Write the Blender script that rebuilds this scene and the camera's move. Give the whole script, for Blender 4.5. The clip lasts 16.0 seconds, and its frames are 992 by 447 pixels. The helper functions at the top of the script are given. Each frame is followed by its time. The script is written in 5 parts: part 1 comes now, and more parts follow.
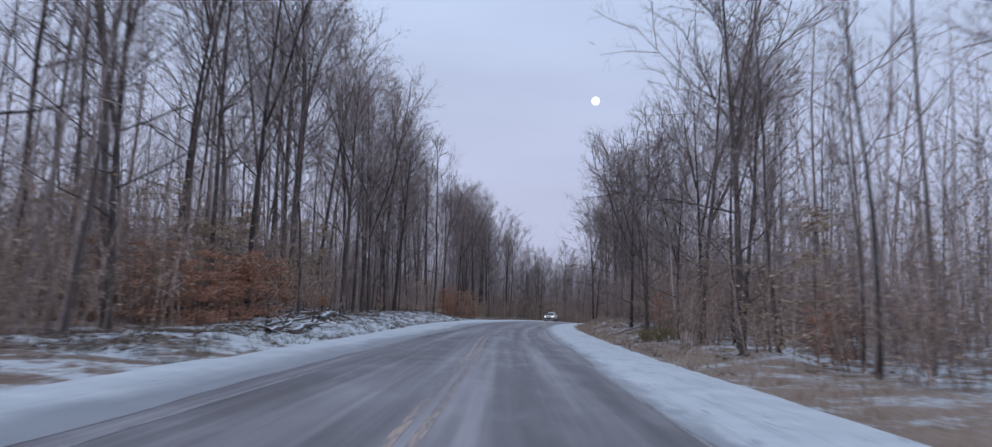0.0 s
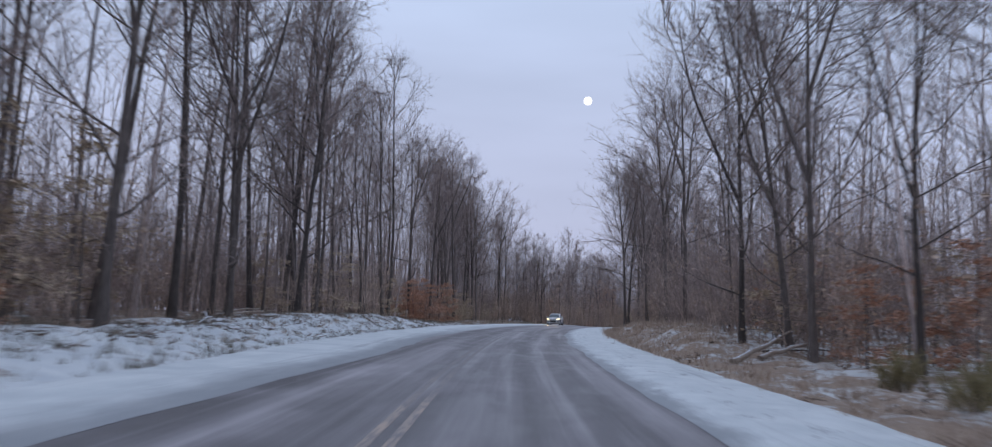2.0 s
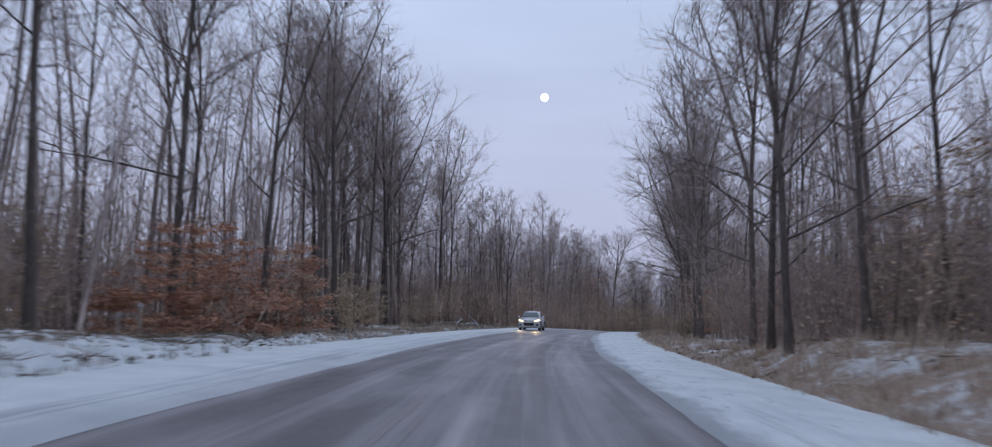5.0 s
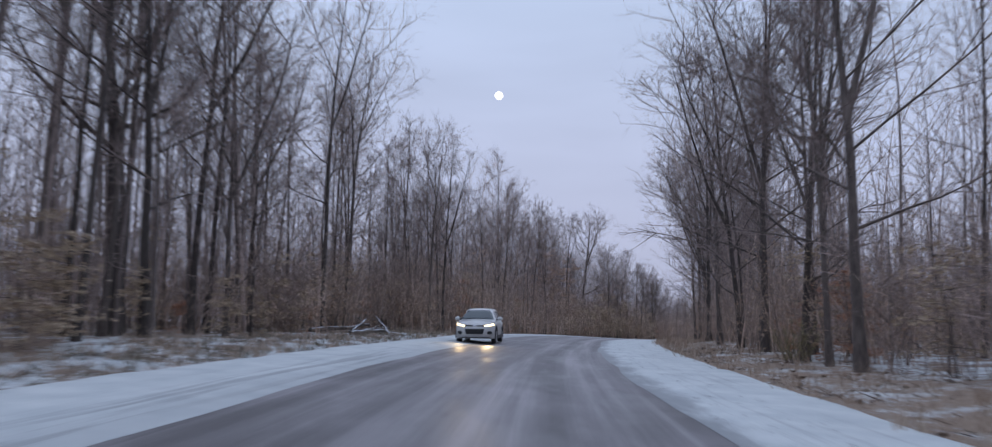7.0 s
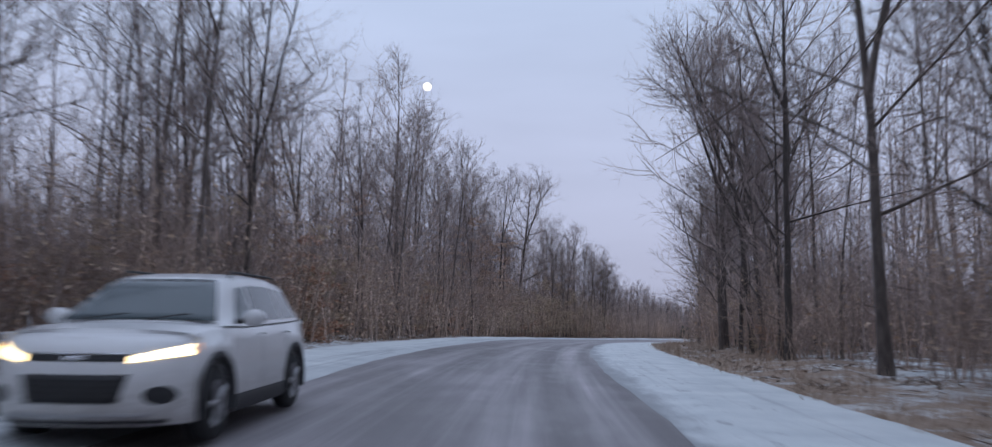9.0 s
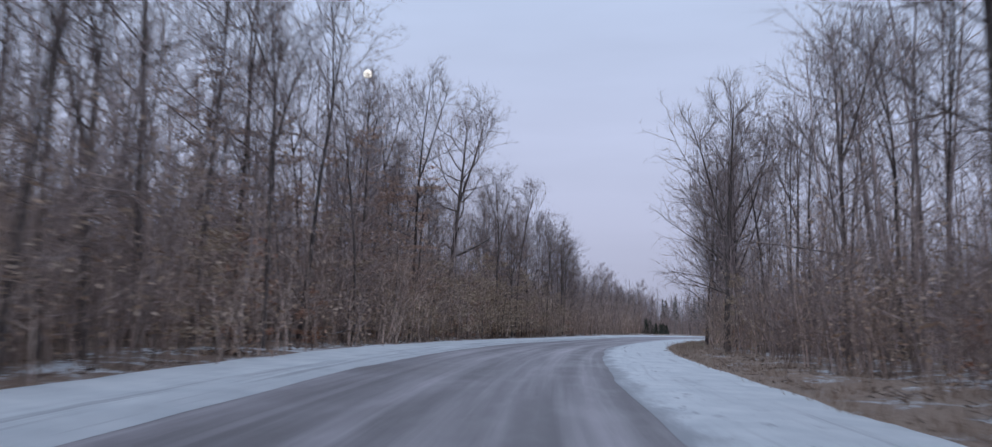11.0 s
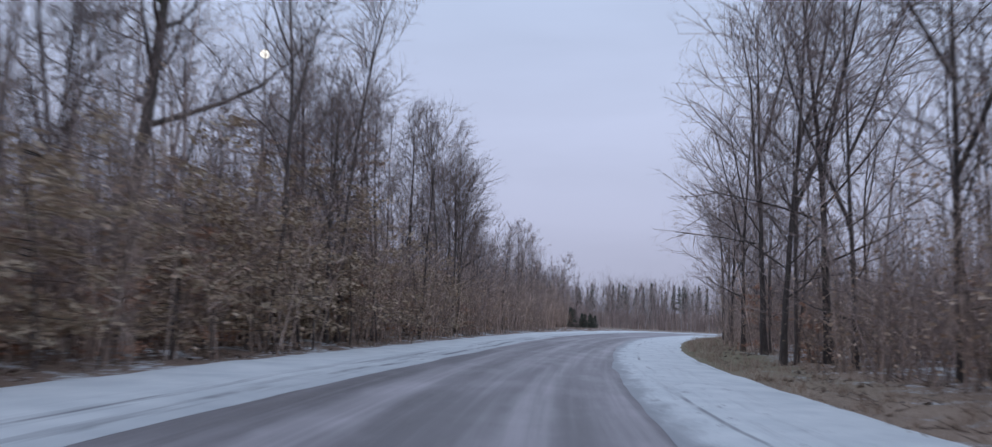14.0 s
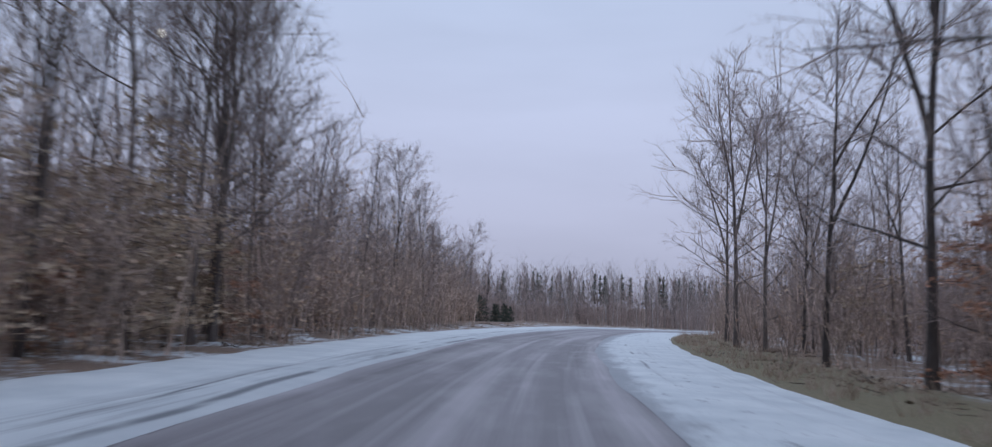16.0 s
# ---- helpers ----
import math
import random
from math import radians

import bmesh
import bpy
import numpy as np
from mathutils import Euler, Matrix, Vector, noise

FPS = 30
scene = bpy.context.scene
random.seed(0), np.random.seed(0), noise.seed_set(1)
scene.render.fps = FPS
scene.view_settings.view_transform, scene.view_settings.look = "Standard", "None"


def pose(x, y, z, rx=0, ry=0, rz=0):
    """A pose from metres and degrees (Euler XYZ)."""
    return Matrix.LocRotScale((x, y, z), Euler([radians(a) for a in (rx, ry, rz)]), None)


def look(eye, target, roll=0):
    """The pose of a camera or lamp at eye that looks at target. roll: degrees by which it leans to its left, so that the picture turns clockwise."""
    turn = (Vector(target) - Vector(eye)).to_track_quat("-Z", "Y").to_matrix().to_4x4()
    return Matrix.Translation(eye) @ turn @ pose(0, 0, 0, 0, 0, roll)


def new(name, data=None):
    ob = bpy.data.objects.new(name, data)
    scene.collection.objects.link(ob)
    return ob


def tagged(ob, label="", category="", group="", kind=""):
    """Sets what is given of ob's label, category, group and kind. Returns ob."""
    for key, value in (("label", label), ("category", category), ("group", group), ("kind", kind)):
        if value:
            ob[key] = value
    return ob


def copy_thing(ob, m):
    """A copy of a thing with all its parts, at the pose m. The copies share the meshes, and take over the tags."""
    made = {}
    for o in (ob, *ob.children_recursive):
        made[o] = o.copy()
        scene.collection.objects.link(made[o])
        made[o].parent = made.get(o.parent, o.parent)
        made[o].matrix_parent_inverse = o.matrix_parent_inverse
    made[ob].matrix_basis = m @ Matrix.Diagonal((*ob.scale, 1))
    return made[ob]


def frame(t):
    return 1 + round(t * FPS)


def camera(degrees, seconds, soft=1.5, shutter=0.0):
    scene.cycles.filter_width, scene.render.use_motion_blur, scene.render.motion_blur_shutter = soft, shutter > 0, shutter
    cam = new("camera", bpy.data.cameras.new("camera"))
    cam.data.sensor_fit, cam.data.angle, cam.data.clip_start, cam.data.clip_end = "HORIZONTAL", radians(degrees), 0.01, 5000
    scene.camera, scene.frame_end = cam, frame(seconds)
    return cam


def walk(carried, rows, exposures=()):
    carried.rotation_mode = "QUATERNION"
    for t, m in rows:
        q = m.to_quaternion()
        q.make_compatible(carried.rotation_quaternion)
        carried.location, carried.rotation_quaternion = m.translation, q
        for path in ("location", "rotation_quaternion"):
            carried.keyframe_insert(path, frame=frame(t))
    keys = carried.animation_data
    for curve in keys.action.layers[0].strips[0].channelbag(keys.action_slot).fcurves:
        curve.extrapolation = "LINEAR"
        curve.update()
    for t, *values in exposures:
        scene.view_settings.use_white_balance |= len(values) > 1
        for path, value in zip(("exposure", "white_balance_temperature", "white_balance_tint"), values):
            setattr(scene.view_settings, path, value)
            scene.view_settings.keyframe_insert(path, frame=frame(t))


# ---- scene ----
PATH = [  # t, x, y, z, yaw, pitch, roll
    (0.0, 0.00, 0.00, 1.25, 1.01, 7.00, 1.29),
    (0.5, -0.00, 7.35, 1.32, 1.18, 7.16, 1.18),
    (1.0, -0.01, 14.63, 1.39, 1.19, 7.26, 0.90),
    (1.5, -0.01, 21.82, 1.47, 0.85, 7.24, 0.73),
    (2.0, 0.03, 28.90, 1.55, 0.46, 7.13, 0.95),
    (2.5, 0.10, 35.92, 1.63, 0.17, 7.16, 1.01),
    (3.0, 0.18, 42.92, 1.71, -0.28, 7.14, 0.77),
    (3.5, 0.32, 49.97, 1.80, -0.91, 7.12, 0.67),
    (4.0, 0.53, 57.04, 1.88, -1.48, 7.08, 0.51),
    (4.5, 0.85, 64.08, 1.96, -2.08, 7.05, 0.43),
    (5.0, 1.27, 71.07, 2.04, -2.70, 7.04, 0.43),
    (5.5, 1.79, 78.04, 2.12, -3.38, 7.04, 0.49),
    (6.0, 2.42, 85.02, 2.20, -4.16, 7.03, 0.57),
    (6.5, 3.16, 92.03, 2.26, -5.08, 7.02, 0.65),
    (7.0, 4.02, 99.07, 2.32, -6.14, 6.99, 0.72),
    (7.5, 5.01, 106.10, 2.36, -7.41, 6.97, 0.65),
    (8.0, 6.15, 113.11, 2.40, -8.42, 6.84, 0.50),
    (8.5, 7.47, 120.07, 2.44, -10.21, 6.70, 0.60),
    (9.0, 8.93, 126.98, 2.46, -11.41, 6.58, 0.58),
    (9.5, 10.52, 133.85, 2.47, -12.53, 6.45, 0.57),
    (10.0, 12.24, 140.68, 2.46, -13.57, 6.30, 0.59),
    (10.5, 14.09, 147.44, 2.44, -14.61, 6.16, 0.63),
    (11.0, 16.07, 154.13, 2.38, -15.73, 6.01, 0.67),
    (11.5, 18.18, 160.71, 2.30, -17.00, 5.87, 0.74),
    (12.0, 20.42, 167.20, 2.18, -18.43, 5.75, 0.81),
    (12.5, 22.79, 173.54, 2.04, -20.01, 5.63, 0.88),
    (13.0, 25.29, 179.73, 1.88, -21.00, 5.61, 0.79),
    (13.5, 27.91, 185.80, 1.70, -21.79, 5.47, 0.95),
    (14.0, 30.68, 191.86, 1.51, -22.88, 5.43, 0.96),
    (14.5, 33.59, 197.96, 1.31, -24.15, 5.32, 1.07),
    (15.0, 36.67, 204.08, 1.11, -26.01, 5.23, 1.25),
    (15.5, 39.96, 210.17, 0.91, -27.77, 5.13, 1.42),
    (16.0, 43.51, 216.20, 0.70, -29.55, 5.04, 1.24),
]

cam = camera(64.15, 16.0, soft=1.25, shutter=0.5)
walk(cam, [(t, pose(x, y, z, 90 + p, 0, w) @ pose(0, 0, 0, 0, 0, r)) for t, x, y, z, w, p, r in PATH],
     exposures=[(0.0, 0.0), (16.0, 0.0)])

# ---------------------------------------------------------------- sky and light
world = bpy.data.worlds.new("dusk_sky")
scene.world = world
world.use_nodes = True


def sky_nodes():
    nt = world.node_tree
    nt.nodes.clear()
    out = nt.nodes.new("ShaderNodeOutputWorld")
    bg = nt.nodes.new("ShaderNodeBackground")
    co = nt.nodes.new("ShaderNodeTexCoord")
    sep = nt.nodes.new("ShaderNodeSeparateXYZ")
    ramp = nt.nodes.new("ShaderNodeValToRGB")
    nt.links.new(co.outputs["Generated"], sep.inputs[0])
    nt.links.new(sep.outputs["Z"], ramp.inputs[0])
    cr = ramp.color_ramp
    stops = [(0.0, (0.41, 0.43, 0.575)), (0.10, (0.472, 0.508, 0.684)), (0.22, (0.515, 0.575, 0.78)), (0.42, (0.526, 0.632, 0.867)), (0.75, (0.58, 0.69, 0.95)), (1.0, (0.64, 0.75, 1.02))]
    while len(cr.elements) < len(stops):
        cr.elements.new(0.5)
    for el, (pos, col) in zip(cr.elements, stops):
        el.position, el.color = pos, (*col, 1)
    cloud = nt.nodes.new("ShaderNodeTexNoise")
    cloud.inputs["Scale"].default_value = 1.6
    cloud.inputs["Detail"].default_value = 4
    stretch = nt.nodes.new("ShaderNodeMapping")
    stretch.inputs["Scale"].default_value = (1, 1, 5)
    nt.links.new(co.outputs["Generated"], stretch.inputs[0])
    nt.links.new(stretch.outputs[0], cloud.inputs["Vector"])
    shade = nt.nodes.new("ShaderNodeMapRange")
    shade.inputs[1].default_value, shade.inputs[2].default_value = 0.35, 0.65
    shade.inputs[3].default_value, shade.inputs[4].default_value = 0.93, 1.06
    nt.links.new(cloud.outputs[0], shade.inputs[0])
    mul = nt.nodes.new("ShaderNodeVectorMath")
    mul.operation = "SCALE"
    nt.links.new(ramp.outputs[0], mul.inputs[0])
    nt.links.new(shade.outputs[0], mul.inputs["Scale"])
    nt.links.new(mul.outputs[0], bg.inputs[0])
    bg.inputs[1].default_value = 1.0
    nt.links.new(bg.outputs[0], out.inputs[0])


sky_nodes()

# ---------------------------------------------------------------- materials


class Mat:
    """A node material with a few short-hands."""

    def __init__(self, name, rough=0.8, metal=0.0):
        self.m = bpy.data.materials.new(name)
        self.m.use_nodes = True
        self.nt = self.m.node_tree
        self.b = self.nt.nodes["Principled BSDF"]
        self.b.inputs["Roughness"].default_value = rough
        self.b.inputs["Metallic"].default_value = metal

    def node(self, kind, **props):
        n = self.nt.nodes.new(kind)
        for k, v in props.items():
            n.inputs[k].default_value = v
        return n

    def link(self, a, b):
        self.nt.links.new(a, b)

    def coords(self, out="Object", scale=(1, 1, 1)):
        c, mp = self.node("ShaderNodeTexCoord"), self.node("ShaderNodeMapping")
        mp.inputs["Scale"].default_value = scale
        self.link(c.outputs[out], mp.inputs[0])
        return mp.outputs[0]

    def noise(self, vec, scale, detail=4.0, rough=0.6):
        n = self.node("ShaderNodeTexNoise", Scale=scale, Detail=detail, Roughness=rough)
        self.link(vec, n.inputs["Vector"])
        return n.outputs[0]

    def ramp(self, fac, *stops):
        n = self.node("ShaderNodeValToRGB")
        while len(n.color_ramp.elements) < len(stops):
            n.color_ramp.elements.new(0.5)
        for el, (pos, col) in zip(n.color_ramp.elements, stops):
            el.position = pos
            el.color = (*col, 1) if isinstance(col, tuple) else (col, col, col, 1)
        self.link(fac, n.inputs[0])
        return n.outputs[0]

    def mix(self, fac, a, b, mode="MIX"):
        n = self.nt.nodes.new("ShaderNodeMix")
        n.data_type, n.blend_type = "RGBA", mode
        for value, socket in ((fac, n.inputs[0]), (a, n.inputs[6]), (b, n.inputs[7])):
            if isinstance(value, bpy.types.NodeSocket):
                self.link(value, socket)
            elif isinstance(value, tuple):
                socket.default_value = (*value, 1)
            else:
                socket.default_value = value
        return n.outputs[2]

    def math(self, op, a, b=0.0):
        n = self.nt.nodes.new("ShaderNodeMath")
        n.operation = op
        for value, socket in ((a, n.inputs[0]), (b, n.inputs[1])):
            if isinstance(value, bpy.types.NodeSocket):
                self.link(value, socket)
            else:
                socket.default_value = value
        return n.outputs[0]

    def range(self, v, a, b, c, d):
        n = self.node("ShaderNodeMapRange")
        n.interpolation_type = "SMOOTHSTEP"
        for i, x in enumerate((a, b, c, d)):
            n.inputs[i + 1].default_value = x
        self.link(v, n.inputs[0])
        return n.outputs[0]

    def color(self, c):
        if isinstance(c, tuple):
            self.b.inputs["Base Color"].default_value = (*c, 1)
        else:
            self.link(c, self.b.inputs["Base Color"])
        return self

    def rough(self, s):
        self.link(s, self.b.inputs["Roughness"])
        return self

    def bump(self, h, strength=0.4, dist=0.02):
        n = self.node("ShaderNodeBump", Strength=strength, Distance=dist)
        self.link(h, n.inputs["Height"])
        self.link(n.outputs[0], self.b.inputs["Normal"])
        return self

    def chance(self):
        return self.node("ShaderNodeObjectInfo").outputs["Random"]

    def island(self):
        return self.node("ShaderNodeNewGeometry").outputs["Random Per Island"]

    def up(self):
        sep = self.node("ShaderNodeSeparateXYZ")
        self.link(self.node("ShaderNodeNewGeometry").outputs["Normal"], sep.inputs[0])
        return sep.outputs["Z"]


def bark(name, dark, light, tint=0.35, moss=True, by_island=False):
    m = Mat(name, 0.9)
    v = m.coords("Object", (7, 7, 1.1))
    n = m.noise(v, 3.0, 5)
    col = m.ramp(n, (0.3, dark), (0.7, light))
    big = m.noise(m.coords("Object", (1, 1, 0.5)), 1.1, 3)
    col = m.mix(m.range(big, 0.5, 0.72, 0, 0.55), col, tuple(min(1, c * 1.9) for c in light))
    if moss:
        low = m.noise(m.coords("Object", (1, 1, 0.3)), 2.3, 2)
        col = m.mix(m.range(low, 0.58, 0.7, 0, 0.35), col, (0.10, 0.105, 0.06))
    r = m.island() if by_island else m.chance()
    g = m.range(r, 0, 1, 1 - tint, 1 + tint)
    sc = m.nt.nodes.new("ShaderNodeVectorMath")
    sc.operation = "SCALE"
    m.link(col, sc.inputs[0])
    m.link(g, sc.inputs["Scale"])
    m.color(sc.outputs[0])
    return m.bump(n, 0.7, 0.03).m


def plain(name, col, rough=0.6, metal=0.0, vary=0.15, scale=8.0, bumpy=0.0):
    m = Mat(name, rough, metal)
    n = m.noise(m.coords("Object"), scale, 4)
    m.color(m.ramp(n, (0.3, tuple(c * (1 - vary) for c in col)), (0.7, tuple(min(1, c * (1 + vary)) for c in col))))
    if bumpy:
        m.bump(n, bumpy, 0.01)
    return m.m


def leaf_mat(name, a, b, c):
    m = Mat(name, 0.75)
    col = m.ramp(m.island(), (0.1, a), (0.5, b), (0.9, c))
    col = m.mix(m.range(m.noise(m.coords("Object"), 30, 2), 0.4, 0.7, 0, 0.4), col, tuple(x * 0.6 for x in a))
    return m.color(col).m


def snow_mat(name, dirt):
    """Snow lying by a road: blotches, grain and grey slush streaks along the way."""
    m = Mat(name, 0.65)
    uv = m.coords("UV")
    soft = m.noise(uv, 0.9, 5)
    grain = m.noise(uv, 14, 3)
    col = m.ramp(soft, (0.3, (0.60, 0.645, 0.655)), (0.65, (0.77, 0.805, 0.80)))
    streak = m.noise(m.coords("UV", (4.2, 0.13, 1)), 1.0, 5, 0.65)
    wide = m.noise(m.coords("UV", (1.4, 0.05, 1)), 1.0, 3)
    f = m.math("MULTIPLY", m.range(streak, 0.48, 0.74, 0, 0.8), m.range(wide, 0.40, 0.60, 0, dirt))
    sep = m.node("ShaderNodeSeparateXYZ")
    m.link(m.node("ShaderNodeTexCoord").outputs["UV"], sep.inputs[0])
    f = m.math("MULTIPLY", f, m.math("MAXIMUM", m.range(sep.outputs["X"], -6.2, -5.2, 0.12, 1), m.range(sep.outputs["X"], -1, 1, 0, 1)))
    band = m.math("MULTIPLY", m.range(sep.outputs["X"], -5.7, -5.0, 0, 1), m.range(sep.outputs["X"], -4.45, -4.15, 1, 0.35))
    band = m.math("MULTIPLY", band, m.range(sep.outputs["Y"], 30, 60, 0.25, 1))
    band = m.math("MULTIPLY", m.math("MULTIPLY", band, m.range(streak, 0.40, 0.66, 0.0, 0.7)), m.range(sep.outputs["X"], -2, 0, 1, 0))
    f = m.math("MAXIMUM", f, band)
    # thin slush at the inner edge of the right-hand strip, crumbs and ruts further out
    thin = m.math("SUBTRACT", sep.outputs["X"], m.math("MULTIPLY", m.math("SUBTRACT", m.noise(m.coords("UV", (1.6, 0.5, 1)), 1.0, 5, 0.7), 0.5), 1.5))
    f = m.math("MAXIMUM", f, m.math("MULTIPLY", m.range(thin, 2.0, 2.6, 0.85, 0), m.range(sep.outputs["X"], 0, 1, 0, 1)))
    crumb = m.math("MULTIPLY", m.range(m.noise(m.coords("UV", (1.8, 0.7, 1)), 1.6, 6, 0.75), 0.56, 0.66, 0, 0.8), m.math("MULTIPLY", m.range(sep.outputs["X"], 1.5, 2.2, 0, 1), m.range(sep.outputs["X"], 3.2, 4.6, 1, 0.1)))
    f = m.math("MAXIMUM", f, crumb)
    # slush that thins out towards the lane on the outer side
    slush = m.math("ADD", sep.outputs["X"], m.math("MULTIPLY", m.math("SUBTRACT", m.noise(m.coords("UV", (1.2, 0.22, 1)), 1.0, 5, 0.65), 0.5), 1.4))
    slush = m.math("MULTIPLY", m.range(slush, -5.3, -4.3, 0, 0.95), m.range(sep.outputs["X"], -2, 0, 1, 0))
    f = m.math("MAXIMUM", f, m.math("MULTIPLY", slush, m.range(sep.outputs["Y"], 60, 95, 0.95, 0.35)))
    f = m.math("MULTIPLY", f, 0.85)
    col = m.mix(f, col, (0.24, 0.25, 0.27))
    # narrow wheel ruts cut through to the tarmac
    sway = m.math("MULTIPLY", m.math("SUBTRACT", m.noise(m.coords("UV", (0.0, 0.045, 1)), 1.0, 3), 0.5), 1.3)
    worn = m.noise(m.coords("UV", (0.6, 0.16, 1)), 1.0, 4, 0.7)
    for centre, half in ((-4.42, 0.13), (-5.0, 0.06), (3.0, 0.07)):
        near = m.math("ABSOLUTE", m.math("SUBTRACT", m.math("ADD", sep.outputs["X"], sway), centre))
        rut = m.math("MULTIPLY", m.range(near, half * 0.15, half, 0.8, 0), m.range(worn, 0.46, 0.60, 0, 1))
        col = m.mix(m.math("MULTIPLY", rut, m.range(sep.outputs["Y"], 170, 222, 0.15, 1)), col, (0.10, 0.105, 0.12))
    col = m.mix(m.range(grain, 0.62, 0.75, 0, 0.25), col, (0.36, 0.35, 0.34))
    return m.color(col).bump(m.mix(0.45, soft, grain), 0.5, 0.06).m


def road_mat():
    m = Mat("dusted_asphalt", 0.5)
    uv = m.coords("UV")
    grit = m.noise(uv, 55, 3)
    base = m.ramp(grit, (0.3, (0.096, 0.088, 0.090)), (0.7, (0.156, 0.144, 0.146)))
    film = m.noise(m.coords("UV", (1.1, 0.035, 1)), 1.0, 5, 0.6)
    streak = m.noise(m.coords("UV", (2.5, 0.034, 1)), 1.0, 4, 0.5)
    patch = m.noise(m.coords("UV", (0.6, 0.22, 1)), 1.0, 4)
    f = m.math("ADD", m.range(film, 0.38, 0.68, 0.10, 0.42), m.range(streak, 0.48, 0.74, 0, 0.24))
    f = m.math("ADD", f, m.range(patch, 0.45, 0.7, -0.08, 0.16))
    # wheel tracks swept barer than the strips between them
    sep = m.node("ShaderNodeSeparateXYZ")
    m.link(m.coords("UV"), sep.inputs[0])
    sway = m.math("MULTIPLY", m.math("SUBTRACT", m.noise(m.coords("UV", (0.0, 0.03, 1)), 1.0, 2), 0.5), 0.9)
    lat = m.math("ADD", sep.outputs["X"], sway)
    for centre, half, much in ((0.30, 0.42, -0.16), (1.50, 0.40, -0.14), (0.85, 0.30, 0.12), (-0.45, 0.26, 0.10), (-1.9, 0.45, -0.10), (-3.3, 0.45, -0.12)):
        near = m.math("ABSOLUTE", m.math("SUBTRACT", lat, centre))
        f = m.math("ADD", f, m.math("MULTIPLY", m.range(near, 0.05, half, much, 0), m.range(film, 0.3, 0.65, 0.35, 1.25)))
    f = m.math("MAXIMUM", m.math("ADD", f, m.range(sep.outputs["Y"], 95, 130, 0, 0.09)), 0.02)
    col = m.mix(f, base, (0.625, 0.582, 0.60))
    m.color(col)
    m.rough(m.range(patch, 0.35, 0.65, 0.42, 0.68))
    return m.bump(grit, 0.25, 0.008).m


def ground_mat():
    """Leaf litter under patchy snow; the snow closes up towards the road."""
    m = Mat("snowy_leaf_litter", 0.9)
    uv = m.coords("UV")
    sep = m.node("ShaderNodeSeparateXYZ")
    m.link(m.node("ShaderNodeTexCoord").outputs["UV"], sep.inputs[0])
    lat = sep.outputs["X"]
    fine = m.noise(uv, 9, 5, 0.7)
    litter = m.ramp(fine, (0.3, (0.10, 0.066, 0.048)), (0.5, (0.23, 0.158, 0.115)), (0.72, (0.40, 0.295, 0.225)))
    snow = m.ramp(m.noise(uv, 1.3, 4), (0.3, (0.60, 0.64, 0.665)), (0.65, (0.76, 0.79, 0.79)))
    patches = m.noise(uv, 0.55, 6, 0.68)
    speck = m.noise(uv, 5.0, 4, 0.7)
    along = m.math("MULTIPLY", m.range(sep.outputs["Y"], 12, 30, 0.07, 0.22), m.range(sep.outputs["Y"], 92, 108, 1, 0.55))
    left = m.math("MULTIPLY", m.range(lat, -13.0, -9.6, 0.0, 1.0), m.math("MULTIPLY", m.range(lat, -3, 0, 1, 0), along))
    right = m.math("ADD", m.range(lat, 5.0, 7.5, -0.10, 0.0), m.math("ADD", m.range(lat, 11.0, 17.0, 0.0, -0.06), m.range(sep.outputs["Y"], 148, 172, 0.03, -0.05)))
    cover = m.math("ADD", m.math("ADD", patches, m.math("MULTIPLY", speck, 0.55)), m.math("ADD", left, right))
    col = m.mix(m.range(cover, 0.72, 0.86, 0, 1), litter, snow)
    # dry grass colour on the verge of the inner bend
    verge = m.math("MULTIPLY", m.range(lat, 4.3, 5.4, 0, 1), m.range(lat, 8.0, 10.5, 1, 0))
    grass = m.ramp(fine, (0.3, (0.20, 0.142, 0.10)), (0.7, (0.50, 0.375, 0.285)))
    col = m.mix(m.math("MULTIPLY", verge, m.range(m.math("ADD", m.math("MULTIPLY", patches, 0.6), m.math("MULTIPLY", speck, 0.4)), 0.47, 0.58, 0.95, 0.2)), col, grass)
    mown = m.math("MULTIPLY", m.math("MULTIPLY", m.range(lat, 3.8, 4.8, 0, 1), m.range(lat, 7.0, 8.5, 1, 0)), m.range(sep.outputs["Y"], 205, 232, 0, 0.9))
    col = m.mix(mown, col, m.ramp(fine, (0.3, (0.13, 0.115, 0.06)), (0.7, (0.30, 0.255, 0.15))))
    return m.color(col).bump(m.mix(0.5, fine, patches), 0.8, 0.08).m


def line_mat(name, col):
    m = Mat(name, 0.6)
    uv = m.coords("UV", (9, 1.2, 1))
    wear = m.noise(uv, 1.3, 6, 0.75)
    long = m.noise(m.coords("UV", (1, 0.10, 1)), 1.0, 3)
    sep = m.node("ShaderNodeSeparateXYZ")
    m.link(m.node("ShaderNodeTexCoord").outputs["UV"], sep.inputs[0])
    f = m.math("MULTIPLY", m.range(wear, 0.40, 0.62, 1, 0), m.range(long, 0.40, 0.60, 0.25, 1.0))
    f = m.math("MULTIPLY", f, m.range(sep.outputs["Y"], 34, 56, 1.0, 0.14))
    return m.color(m.mix(f, (0.225, 0.212, 0.218), col)).m


